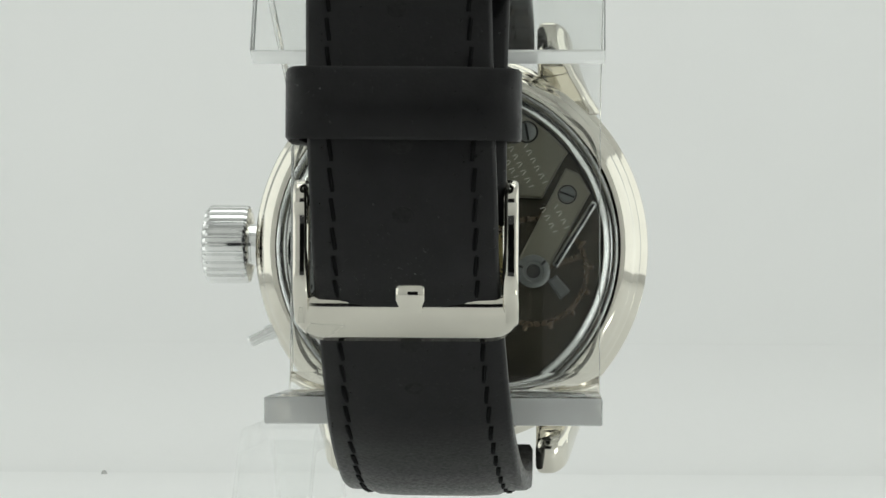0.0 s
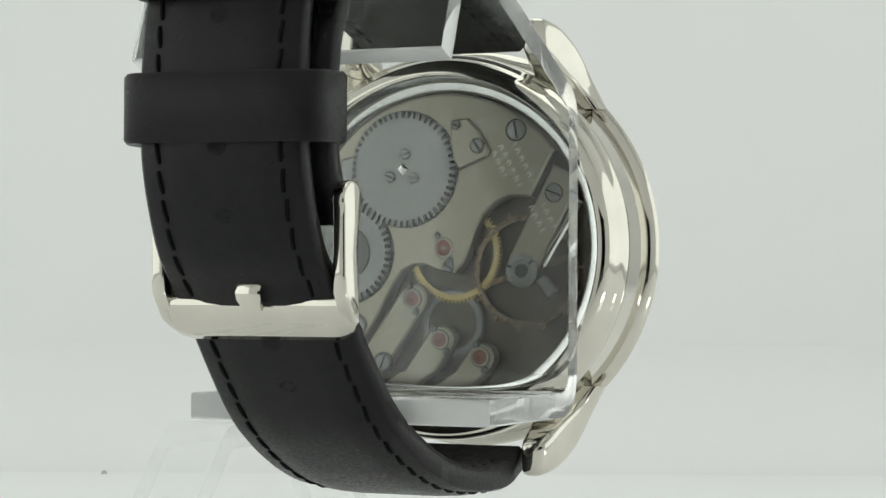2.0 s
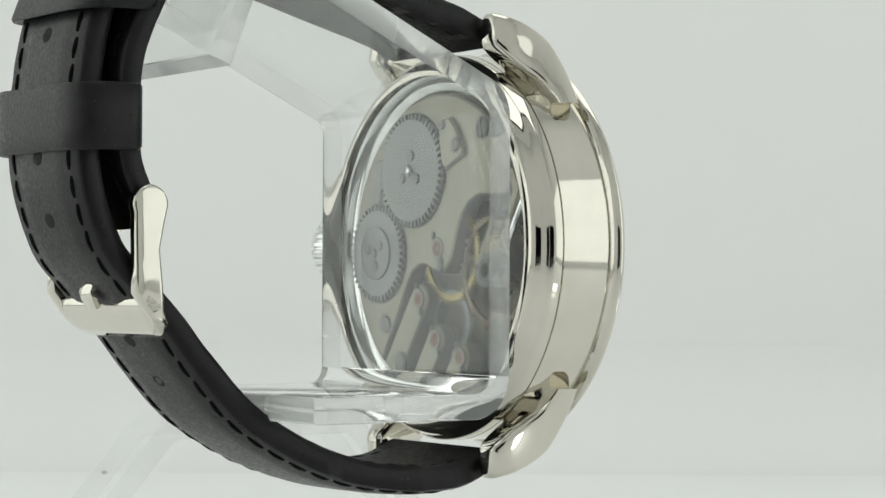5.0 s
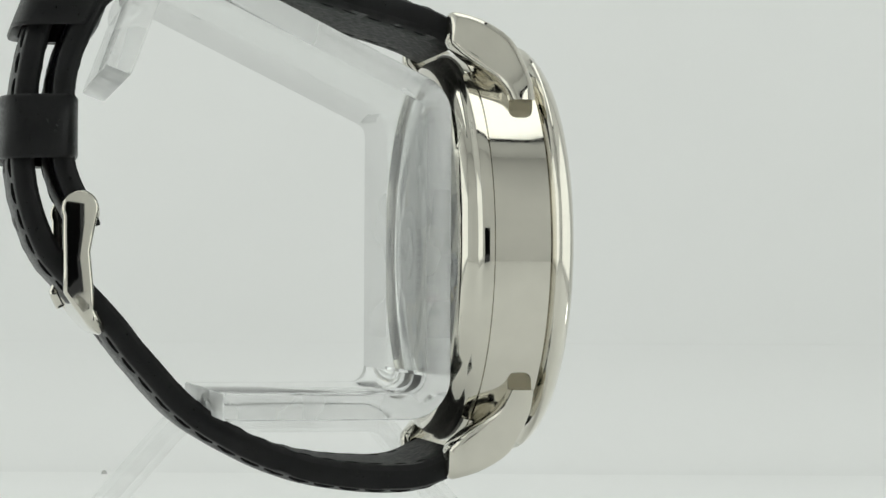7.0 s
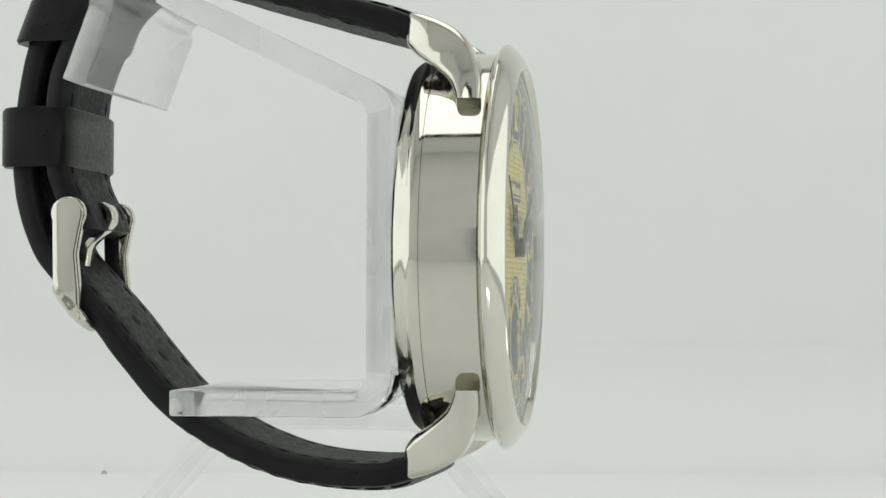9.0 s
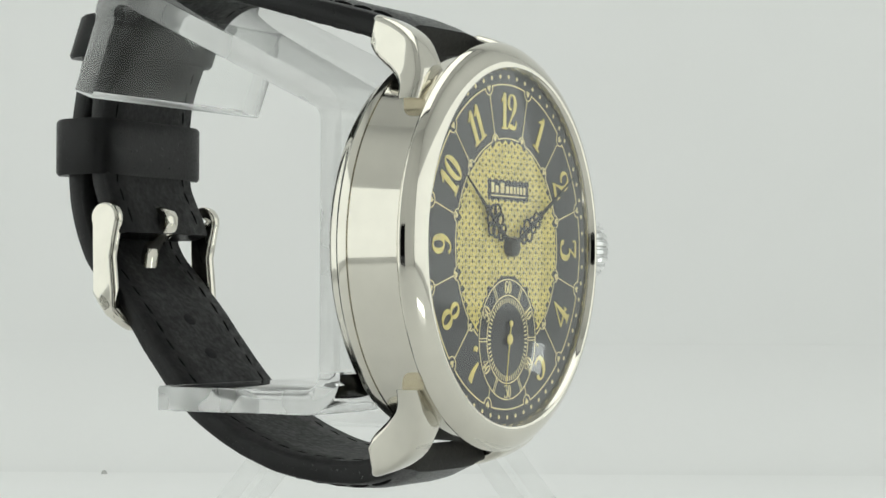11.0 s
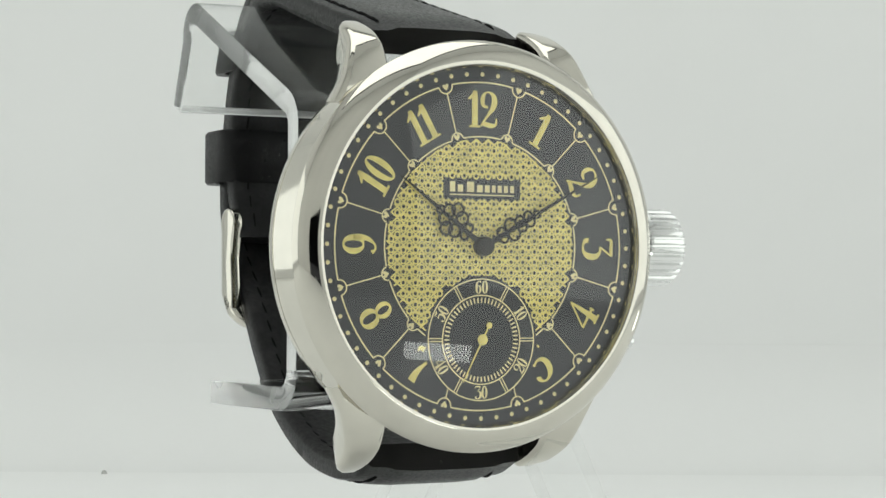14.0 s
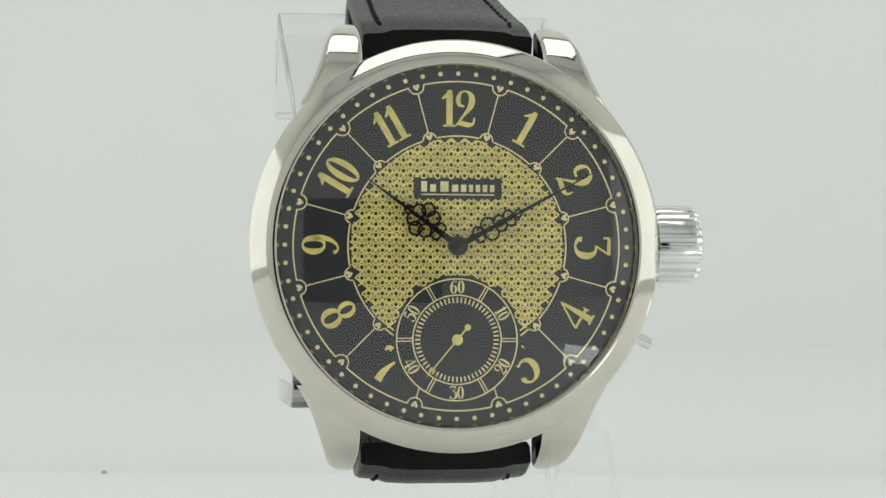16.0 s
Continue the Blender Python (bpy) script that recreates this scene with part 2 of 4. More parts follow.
def lug(sx, sz):
    """A curved lug: claw from the case band back to the strap bar."""
    prof = [((-5.75, 15.6), (-3.1, 15.6)), ((-5.72, 17.0), (-2.7, 16.7)), ((-5.5, 18.5), (-2.0, 17.85)), ((-4.75, 20.6), (-0.9, 18.8)), ((-3.5, 22.75), (0.2, 19.6)), ((-0.8, 24.5), (1.6, 20.6)), ((2.75, 25.7), (3.05, 21.9))]
    o = spline([p[0] for p in prof], 14)
    i = spline([p[1] for p in prof], 14)
    bm = bmesh.new()
    rings = []
    for k in range(15):
        s = k / 14
        xi = 10.15
        xo = float(np.interp((o[k][1] + i[k][1]) / 2, (15.6, 16.85, 18.2, 19.7, 21.2, 22.55, 23.8), (17.5, 16.7, 15.9, 15.2, 14.5, 13.9, 13.3)))
        if s > 0.8:
            xo -= 0.8 * ((s - 0.8) / 0.2) ** 2
        c = [(xi, *i[k]), (xi, *o[k]), (xo, *o[k]), (xo, *i[k])]
        rings.append([bm.verts.new(Vector((sx * x, y, sz * z)) * MM) for x, y, z in c])
    for a, b in zip(rings, rings[1:]):
        for j in range(4):
            bm.faces.new((a[j], a[(j + 1) % 4], b[(j + 1) % 4], b[j]))
    bm.faces.new(rings[0])
    bm.faces.new(rings[-1][::-1])
    bmesh.ops.recalc_face_normals(bm, faces=bm.faces)
    es = [e for e in bm.edges if len(e.link_faces) == 2 and e.calc_face_angle(0) > 0.8 and not all(v in rings[0] for v in e.verts)]
    bmesh.ops.bevel(bm, geom=es, offset=0.85 * MM, segments=4, affect="EDGES", profile=0.5)
    part("lug", bm, M_STEEL, watch, "polished curved steel lug")


case()
for sx in (-1, 1):
    for sz in (-1, 1):
        lug(sx, sz)


# ---- the strap ----
LOWER = [(0.6, -23.8), (5.3, -25.6), (11.6, -25.6), (17.8, -24.6), (24.1, -22.2), (30.4, -18.3), (35.4, -13.0), (38.9, -8.6), (42.6, -4.5), (46.0, -0.3), (48.2, 6.8), (48.2, 14.5), (47.0, 22.0), (44.6, 28.9), (40.2, 33.4), (35.0, 35.6)]
UPPER = [(0.8, 23.4), (5.0, 25.2), (11.6, 27.0), (21.0, 29.6), (28.5, 31.6), (34.5, 31.6), (39.2, 28.6), (42.4, 23.0), (44.0, 18.0), (44.3, 12.5), (44.0, 8.0), (43.0, 5.4), (41.9, 3.3), (41.3, 1.5)]


def skew(name, p):
    """The strap sits a little askew: its ends drift towards the crown's side."""
    if name == "lower_strap":
        return float(np.interp(p[0], (8, 42), (0, 1.6)) + np.interp(p[1], (2, 25), (0, 0.7)) * (p[0] > 20))
    return float(np.interp(p[0], (10, 40), (0, 0.9)))


def strap_piece(name, line, widths, thick, label):
    """A padded band along a line in the (depth, height) plane."""
    n = 110
    P = spline(line, n)
    bm = bmesh.new()
    rings = []
    for k in range(n + 1):
        s = k / n
        d = P[min(k + 1, n)] - P[max(k - 1, 0)]
        d = d / np.linalg.norm(d)
        nrm = np.array((d[1], -d[0])) * (1 if name == "lower_strap" else -1)   # outwards
        w = np.interp(s, *widths) / 2
        th = np.interp(s, *thick)
        pad = 0.55 * max(0.0, th - 2.0)
        sec = [(-w, -0.32 * th), (-w + 0.35, -0.5 * th), (-w * 0.5, -0.5 * th), (0, -0.5 * th), (w * 0.5, -0.5 * th), (w - 0.35, -0.5 * th), (w, -0.32 * th),
               (w, 0.30 * th - pad * 0.3), (w - 0.4, 0.48 * th - pad * 0.8), (w - 2.2, 0.5 * th - pad * 0.75), (w - 3.4, 0.5 * th - pad * 0.2), (w * 0.4, 0.5 * th), (0, 0.5 * th), (-w * 0.4, 0.5 * th),
               (-w + 3.4, 0.5 * th - pad * 0.2), (-w + 2.2, 0.5 * th - pad * 0.75), (-w + 0.4, 0.48 * th - pad * 0.8), (-w, 0.30 * th - pad * 0.3)]
        ring = []
        for x, h in sec:
            wob = 0.05 * noise.noise(Vector((x * 0.6, P[k][0] * 0.5, P[k][1] * 0.5)))
            yz = P[k] + nrm * (h + wob)
            ring.append(bm.verts.new(Vector((x + skew(name, P[k]), yz[0], yz[1])) * MM))
        rings.append(ring)
    m = len(rings[0])
    for a, b in zip(rings, rings[1:]):
        for j in range(m):
            f = bm.faces.new((a[j], a[(j + 1) % m], b[(j + 1) % m], b[j]))
            f.material_index = 1 if j < 6 else 0
    bm.faces.new(rings[0][::-1])
    bm.faces.new(rings[-1])
    bmesh.ops.recalc_face_normals(bm, faces=bm.faces)
    ob = part(name, bm, M_LEATHER, watch, label, sharp=60)
    ob.data.materials.append(M_LINING)
    # stitching on both faces
    for face in (1, -1):
        for sx in (-1, 1):
            bm = bmesh.new()
            L = np.concatenate([[0], np.cumsum(np.linalg.norm(np.diff(P, axis=0), axis=1))])
            q = 3.0
            while q < L[-1] - 3:
                seg = []
                for u in (0, 0.25, 0.5, 0.75, 1):
                    a = q + 2.1 * u
                    k = int(np.clip(np.searchsorted(L, a), 1, n))
                    d = P[k] - P[k - 1]
                    d = d / np.linalg.norm(d)
                    nrm = np.array((d[1], -d[0])) * (1 if name == "lower_strap" else -1)
                    c = P[k - 1] + d * (a - L[k - 1])
                    s = a / L[-1]
                    th, w = np.interp(s, *thick), np.interp(s, *widths) / 2
                    pad = 0.55 * max(0.0, th - 2.0)
                    h = 0.5 * th - (pad * 0.75 if face > 0 else 0) - (0.08 if face > 0 else 0.2) + 0.15 * math.sin(math.pi * u)
                    c = c + nrm * face * h
                    seg.append((sx * (w - 2.1 + 0.25 * (u - 0.5)) + skew(name, c), c[0], c[1]))
                tube(bm, seg, 0.25 if face > 0 else 0.18, 6)
                q += 2.75
            part("stitching", bm, M_THREAD, ob)
    return ob, P


LOW_W = ((0, 0.06, 0.55, 1), (19.6, 19.6, 17.6, 17.4))
LOW_T = ((0, 0.1, 0.4, 0.55, 1), (3.3, 3.4, 3.1, 2.9, 2.9))
UP_W = ((0, 0.06, 0.75, 1), (19.6, 19.6, 17.8, 17.4))
UP_T = ((0, 0.1, 0.5, 1), (3.3, 3.4, 3.0, 2.8))
lower, LOWER_P = strap_piece("lower_strap", LOWER, LOW_W, LOW_T, "long black leather strap half with punched holes")
upper, UPPER_P = strap_piece("upper_strap", UPPER, UP_W, UP_T, "short black leather strap half holding the buckle")

# ---- the stand ----
stand = empty("watch_stand")
stand.matrix_world = ROOT
tagged(stand, "bent clear acrylic display stand that carries the watch", "display stand")


def bent_plate(name, line, x0, x1, thick, bevel=0.25, label="", mats=(M_ACRYLIC, M_EDGE, M_PANE, M_EDGE_LIP)):
    """A sheet of acrylic, bent along a line in the (depth, height) plane."""
    P = np.array(line, float)
    bm = bmesh.new()
    rings = []
    for k in range(len(P)):
        a = P[k] - P[k - 1] if k else P[1] - P[0]
        b = P[k + 1] - P[k] if k < len(P) - 1 else a
        a, b = a / np.linalg.norm(a), b / np.linalg.norm(b)
        d = (a + b) / np.linalg.norm(a + b)
        nrm = np.array((-d[1], d[0])) * thick / 2 / max(0.5, d @ a)
        p, q = P[k] + nrm, P[k] - nrm
        rings.append([bm.verts.new(Vector((x, *w)) * MM) for x, w in ((x0, p), (x1, p), (x1, q), (x0, q))])
    for a, b in zip(rings, rings[1:]):
        for j in range(4):
            bm.faces.new((a[j], a[(j + 1) % 4], b[(j + 1) % 4], b[j]))
    bm.faces.new(rings[0][::-1])
    bm.faces.new(rings[-1])
    bmesh.ops.recalc_face_normals(bm, faces=bm.faces)
    es = [e for e in bm.edges if len(e.link_faces) == 2 and e.calc_face_angle(0) > 1.0]
    bmesh.ops.bevel(bm, geom=es, offset=bevel * MM, segments=2, affect="EDGES", profile=0.5)
    ob = part(name, bm, mats[0], stand, label, sharp=30)
    if len(mats) > 1:
        for extra in mats[1:]:
            ob.data.materials.append(extra)
        for f in ob.data.polygons:
            c = f.center / MM
            end = min(math.hypot(c.y - P[0][0], c.z - P[0][1]), math.hypot(c.y - P[-1][0], c.z - P[-1][1])) < 1.6
            if abs(f.normal.x) > 0.9 or end:
                f.material_index = 3 if len(mats) > 3 and abs(f.normal.x) < 0.9 else 1
            elif len(mats) > 2 and c.z > -13.9:
                f.material_index = 2
    ob.visible_shadow = False
    return ob


def arc(cy, cz, r, a0, a1, n=16):
    return [(cy + r * math.cos(radians(a)), cz + r * math.sin(radians(a))) for a in np.linspace(a0, a1, n)]


# lip, upright, slope and drop: one sheet, 2.8 thick
CRADLE = [(28.0, -17.3)] + arc(8.2, -14.1, 3.2, 270, 180) + arc(8.2, 13.6, 3.2, 180, 115) + arc(33.6, 26.7, 2.4, 115.7, -17) + [(39.0, 17.6)]
bent_plate("cradle", CRADLE, -17.3, 17.3, 2.8, label="clear acrylic sheet bent into a cradle")


# the base under the cradle: a flat top with two splayed legs, standing on the floor
BASE = [(49.6, -44.2)] + arc(27.6, -23.4, 3.0, 38, 90, 5) + arc(6.6, -23.4, 3.0, 90, 142, 5) + [(-14.6, -44.2)]
bent_plate("base", BASE, 11.8, 19.5, 2.6, mats=(M_BASE, M_EDGE_FAINT), label="clear acrylic base with two splayed legs")


# ---- buckle, keeper, holes ----
def buckle():
    cx, hw = 1.75, 10.8
    frame_ob = empty("buckle", watch)
    frame_ob["label"] = "polished steel pin buckle"
    # front bar: a flat plate that lies against the strap
    d, nrm, c = np.array((0.60, 0.80)), np.array((0.80, -0.60)), np.array((41.3, -7.5))
    bm = bmesh.new()
    sec = [(-2.9, -0.45), (-2.75, 0.4), (-1.6, 0.85), (0.9, 0.85), (2.0, 0.45), (2.2, -0.3), (1.5, -0.7), (-2.0, -0.8)]
    rings = []
    u = [0, 0.3, 0.55, 0.75, 0.9, 0.98, 1.0]
    xs = [-(hw - 3 + 3 * v) for v in u[::-1]] + [hw - 3 + 3 * v for v in u]
    cut = [0.35 + 0.65 * math.sqrt(max(0, 1 - v * v)) for v in u]
    cut = cut[::-1] + cut
    for x, k in zip(xs, cut):
        ring = []
        for a, h in sec:
            a2 = 2.0 - (2.0 - a) * (k if a < 0 else 1)
            p = c + d * a2 + nrm * h * (0.6 + 0.4 * k)
            ring.append(bm.verts.new(Vector((cx + x, p[0], p[1])) * MM))
        rings.append(ring)
    for a, b in zip(rings, rings[1:]):
        for j in range(8):
            bm.faces.new((a[j], a[(j + 1) % 8], b[(j + 1) % 8], b[j]))
    bm.faces.new(rings[0][::-1])
    bm.faces.new(rings[-1])
    bmesh.ops.recalc_face_normals(bm, faces=bm.faces)
    part("bar", bm, M_STEEL, frame_ob, sharp=75)
    # side arms: teardrop plates
    for sx in (-1, 1):
        out = [(42.2 + 2.0 * math.cos(radians(a)), 3.6 + 2.0 * math.sin(radians(a))) for a in range(200, -30, -15)]
        out += [(44.0, 0.5), (43.9, -3.0), (43.9, -5.4), (43.2, -6.4), (41.8, -8.2), (40.6, -8.6), (40.7, -5.0), (41.1, -1.0), (40.7, 1.2)]
        bm = bmesh.new()
        x0 = cx + sx * (hw - 1.5)
        x1 = cx + sx * hw
        a = [bm.verts.new(Vector((x0, y, z)) * MM) for y, z in out]
        b = [bm.verts.new(Vector((x1, y, z)) * MM) for y, z in out]
        bm.faces.new(a)
        bm.faces.new(b[::-1])
        for k in range(len(out)):
            bm.faces.new((a[k], b[k], b[(k + 1) % len(out)], a[(k + 1) % len(out)]))
        bmesh.ops.recalc_face_normals(bm, faces=bm.faces)
        es = [e for e in bm.edges if len(e.link_faces) == 2 and e.calc_face_angle(0) > 1.2]
        bmesh.ops.bevel(bm, geom=es, offset=0.4 * MM, segments=3, affect="EDGES", profile=0.5)
        part("arm", bm, M_STEEL, frame_ob)
    bm = tube(bmesh.new(), [(cx - hw + 0.6, 41.6, 3.7), (cx + hw - 0.6, 41.6, 3.7)], 0.65, 12)
    part("pin", bm, M_STEEL2, frame_ob)
    line = [(42.0, 4.9), (40.6, 4.7), (39.9, 3.8), (40.2, 2.4), (41.4, 1.4), (42.6, 0.2), (43.0, -1.4), (43.3, -3.2), (44.1, -4.6), (44.4, -5.4), (43.6, -7.0)]
    P = spline(line, 24)
    bm = bmesh.new()
    rings = []
    for k, p in enumerate(P):
        dd = P[min(k + 1, 24)] - P[max(k - 1, 0)]
        dd = dd / np.linalg.norm(dd)
        nn = np.array((-dd[1], dd[0])) * 0.45
        w = 1.35 if 2 < k < 23 else 1.1
        rings.append([bm.verts.new(Vector((1.2 + x, *(p + nn * h))) * MM) for x, h in ((-w, -0.6), (-w, 0.6), (-w + 0.3, 1), (w - 0.3, 1), (w, 0.6), (w, -0.6), (w - 0.3, -1), (-w + 0.3, -1))])
    for a, b in zip(rings, rings[1:]):
        for j in range(8):
            bm.faces.new((a[j], a[(j + 1) % 8], b[(j + 1) % 8], b[j]))
    bm.faces.new(rings[0][::-1])
    bm.faces.new(rings[-1])
    bmesh.ops.recalc_face_normals(bm, faces=bm.faces)
    part("tongue", bm, M_STEEL, frame_ob)


def keeper(z0, z1, y0, y1, cx, hw, tilt, label):
    """A leather loop round both layers of the strap."""
    bm = bmesh.new()
    n = 40
    rings = []
    for z, g in ((z0, -0.25), (z0 + 0.35, 0), (z1 - 0.35, 0), (z1, -0.25), (z1 - 0.2, -1.2), (z0 + 0.2, -1.2)):
        ring = []
        for k in range(n):
            a = 2 * math.pi * k / n
            ca, sa = math.cos(a), math.sin(a)
            x = math.copysign(abs(ca) ** 0.35, ca) * (hw + g)
            y = math.copysign(abs(sa) ** 0.5, sa) * ((y1 - y0) / 2 + g)
            ring.append(bm.verts.new(Vector((cx + x, (y0 + y1) / 2 + y + tilt * (z - z0), z + 0.12 * math.sin(a * 2))) * MM))
        rings.append(ring)
    for a, b in zip(rings, rings[1:] + rings[:1]):
        for k in range(n):
            bm.faces.new((a[k], a[(k + 1) % n], b[(k + 1) % n], b[k]))
    bmesh.ops.recalc_face_normals(bm, faces=bm.faces)
    part("keeper", bm, M_LEATHER, watch, label, sharp=40)


def strap_holes():
    P = LOWER_P
    for zt in (-9.5, -14.0, 2.1, 8.2, 14.5, 20.8):
        k = int(np.argmin(np.abs(P[:, 1] - zt) + 100 * (P[:, 0] < 25)))
        d = P[k + 1] - P[k - 1]
        d = d / np.linalg.norm(d)
        nrm = np.array((d[1], -d[0]))
        s = k / (len(P) - 1)
        th = np.interp(s, *LOW_T)
        for face in (1, -1):
            bm = bmesh.new()
            lathe(bm, [(0, -0.02), (0.9, -0.03), (1.02, -0.01), (1.05, 0.1)], 20)
            c = P[k] + nrm * face * th / 2
            ob = part("hole", bm, M_HOLE, lower)
            up = Vector((0, *d))
            out = Vector((0, *(nrm * face)))
            m = Matrix((up.cross(-out), -out, up)).transposed().to_4x4()
            m.translation = Vector((skew("lower_strap", P[k]), *c)) * MM
            ob.matrix_basis = m @ Matrix.Diagonal((1.05, 1, 0.8, 1))


buckle()
keeper(8.9, 15.7, 42.2, 50.8, 1.7, 11.1, 0.0, "black leather keeper loop round the strap")
keeper(23.2, 28.4, 40.2, 49.6, 1.9, 10.6, -0.38, "black leather keeper loop round the strap")
strap_holes()


# ---- crown and pusher ----
def crown():
    prof = [(0, 28.3), (3.5, 28.25), (4.1, 28.05), (4.4, 27.7), (4.5, 27.3), (4.5, 23.5), (4.35, 23.1), (3.6, 22.9), (2.4, 22.9), (2.4, 21.5)]
    seg = 140
    bm = bmesh.new()
    rings = []
    for r, x in prof:
        ring = []
        for k in range(seg):
            a = 2 * math.pi * k / seg
            f = 0.0
            if r > 4.3:
                f = -0.3 if (k % 5) in (0, 4) else 0.05
            ring.append(bm.verts.new(Vector((x, -2.8 + (r + f) * math.cos(a), 0.3 + (r + f) * math.sin(a))) * MM))
        rings.append(ring)
    for a, b in zip(rings, rings[1:]):
        for k in range(seg):
            bm.faces.new((a[k], a[(k + 1) % seg], b[(k + 1) % seg], b[k]))
    bmesh.ops.remove_doubles(bm, verts=bm.verts, dist=1e-6)
    bmesh.ops.recalc_face_normals(bm, faces=bm.faces)
    part("crown", bm, M_STEEL2, watch, "large fluted steel winding crown", sharp=25)
    bm = lathe(bmesh.new(), [(0, -25.6), (0.55, -25.6), (0.72, -25.4), (0.72, -23.4), (0.95, -23.3), (0.95, -21.5)], 20)
    ob = part("pusher", bm, M_STEEL2, watch, "small steel setting pusher")
    ob.matrix_basis = pose(0, -3 * MM, 0) @ pose(0, 0, 0, 0, 25.5, 0) @ pose(0, 0, 0, 0, 0, 90)


crown()

# ---- the dial ----
DY = -7.75     # the dial's face
GLYPHS = {
    "1": [[(0.03, 0.5, 0.12), (0.03, 0.3, 0.17), (0.03, -0.5, 0.17)], [(-0.2, 0.26, 0.04), (-0.05, 0.36, 0.1), (0.06, 0.49, 0.08)], [(-0.16, -0.47, 0.06), (0.22, -0.47, 0.06)]],
    "2": [[(-0.02, 0.06, 0.06), (-0.17, 0.1, 0.09), (-0.21, 0.26, 0.13), (-0.13, 0.43, 0.07), (0.02, 0.47, 0.05), (0.17, 0.39, 0.12), (0.22, 0.22, 0.17), (0.16, 0.04, 0.15), (0.0, -0.14, 0.08), (-0.19, -0.36, 0.05), (-0.26, -0.46, 0.04)], [(-0.26, -0.42, 0.05), (-0.1, -0.4, 0.13), (0.1, -0.44, 0.13), (0.26, -0.4, 0.07), (0.29, -0.24, 0.04)]],
    "3": [[(-0.24, 0.3, 0.05), (-0.22, 0.45, 0.08), (0.0, 0.45, 0.1), (0.22, 0.46, 0.08)], [(0.22, 0.46, 0.05), (-0.02, 0.1, 0.05)], [(-0.04, 0.09, 0.05), (0.12, 0.08, 0.08), (0.23, -0.06, 0.16), (0.23, -0.28, 0.18), (0.12, -0.44, 0.1), (-0.05, -0.48, 0.06), (-0.2, -0.4, 0.12), (-0.2, -0.3, 0.15)]],
    "4": [[(0.12, 0.5, 0.04), (0.12, 0.1, 0.12), (0.12, -0.48, 0.19)], [(0.12, 0.48, 0.05), (-0.28, -0.18, 0.05)], [(-0.3, -0.2, 0.07), (0.32, -0.2, 0.07)], [(0.3, -0.28, 0.05), (0.3, -0.12, 0.05)], [(-0.02, -0.47, 0.06), (0.27, -0.47, 0.06)]],
    "5": [[(-0.16, 0.44, 0.06), (0.02, 0.42, 0.15), (0.22, 0.47, 0.07)], [(-0.15, 0.46, 0.04), (-0.19, 0.04, 0.05)], [(-0.19, 0.04, 0.05), (-0.04, 0.13, 0.07), (0.14, 0.08, 0.13), (0.23, -0.1, 0.18), (0.2, -0.32, 0.16), (0.06, -0.46, 0.08), (-0.1, -0.47, 0.06), (-0.21, -0.36, 0.13), (-0.2, -0.28, 0.14)]],
    "7": [[(-0.28, 0.3, 0.04), (-0.24, 0.42, 0.12), (0.0, 0.41, 0.15), (0.26, 0.46, 0.06)], [(0.27, 0.46, 0.04), (0.06, 0.05, 0.09), (-0.04, -0.25, 0.18), (-0.06, -0.5, 0.22)]],
}


def oval(cx, cz, rx, rz, thick, thin, n=28):
    return [(cx + (rx - thick / 2) * math.sin(a), cz + (rz - thin / 2) * math.cos(a), thin + (thick - thin) * abs(math.sin(a)) ** 1.5) for a in np.linspace(0, 2 * math.pi, n + 1)]


GLYPHS["0"] = [oval(0, 0, 0.27, 0.5, 0.17, 0.05)]
GLYPHS["8"] = [oval(0, 0.25, 0.22, 0.25, 0.13, 0.06), oval(0, -0.22, 0.27, 0.28, 0.16, 0.06)]
GLYPHS["9"] = [oval(0, 0.18, 0.26, 0.32, 0.16, 0.05), [(0.19, 0.2, 0.14), (0.2, 0.0, 0.15), (0.14, -0.26, 0.12), (0.0, -0.45, 0.06), (-0.14, -0.46, 0.06), (-0.21, -0.36, 0.12)]]
GLYPHS["6"] = [[(-x, -z, w) for x, z, w in st] for st in GLYPHS["9"]]


def ribbon(bm, pts, y0, y1, fine=3):
    """A flat raised line of changing width in the dial's plane."""
    P = spline(pts, max(2, fine * (len(pts) - 1))) if len(pts) > 2 else np.array(pts, float)
    n = len(P)
    rings = []
    for k in range(n):
        d = P[min(k + 1, n - 1), :2] - P[max(k - 1, 0), :2]
        if k in (0, n - 1) and np.allclose(P[0, :2], P[-1, :2]):
            d = P[1, :2] - P[-2, :2]
        d = d / (np.linalg.norm(d) + 1e-9)
        o = np.array((-d[1], d[0])) * P[k, 2] / 2
        a, b = P[k, :2] + o, P[k, :2] - o
        rings.append([bm.verts.new(Vector(v) * MM) for v in ((a[0], y1, a[1]), (a[0], y0, a[1]), (b[0], y0, b[1]), (b[0], y1, b[1]))])
    for a, b in zip(rings, rings[1:]):
        for j in range(3):
            bm.faces.new((a[j], a[j + 1], b[j + 1], b[j]))
    bm.faces.new(rings[0])
    bm.faces.new(rings[-1][::-1])
    return bm


def ring_line(bm, cx, cz, r, w, y0, y1, a0=0.0, a1=360.0, n=96):
    pts = [(cx + r * math.sin(radians(a)), cz + r * math.cos(radians(a)), w) for a in np.linspace(a0, a1, n + 1)]
    P = pts
    return ribbon(bm, [P[0], P[-1]] if n == 1 else P, y0, y1, 1)


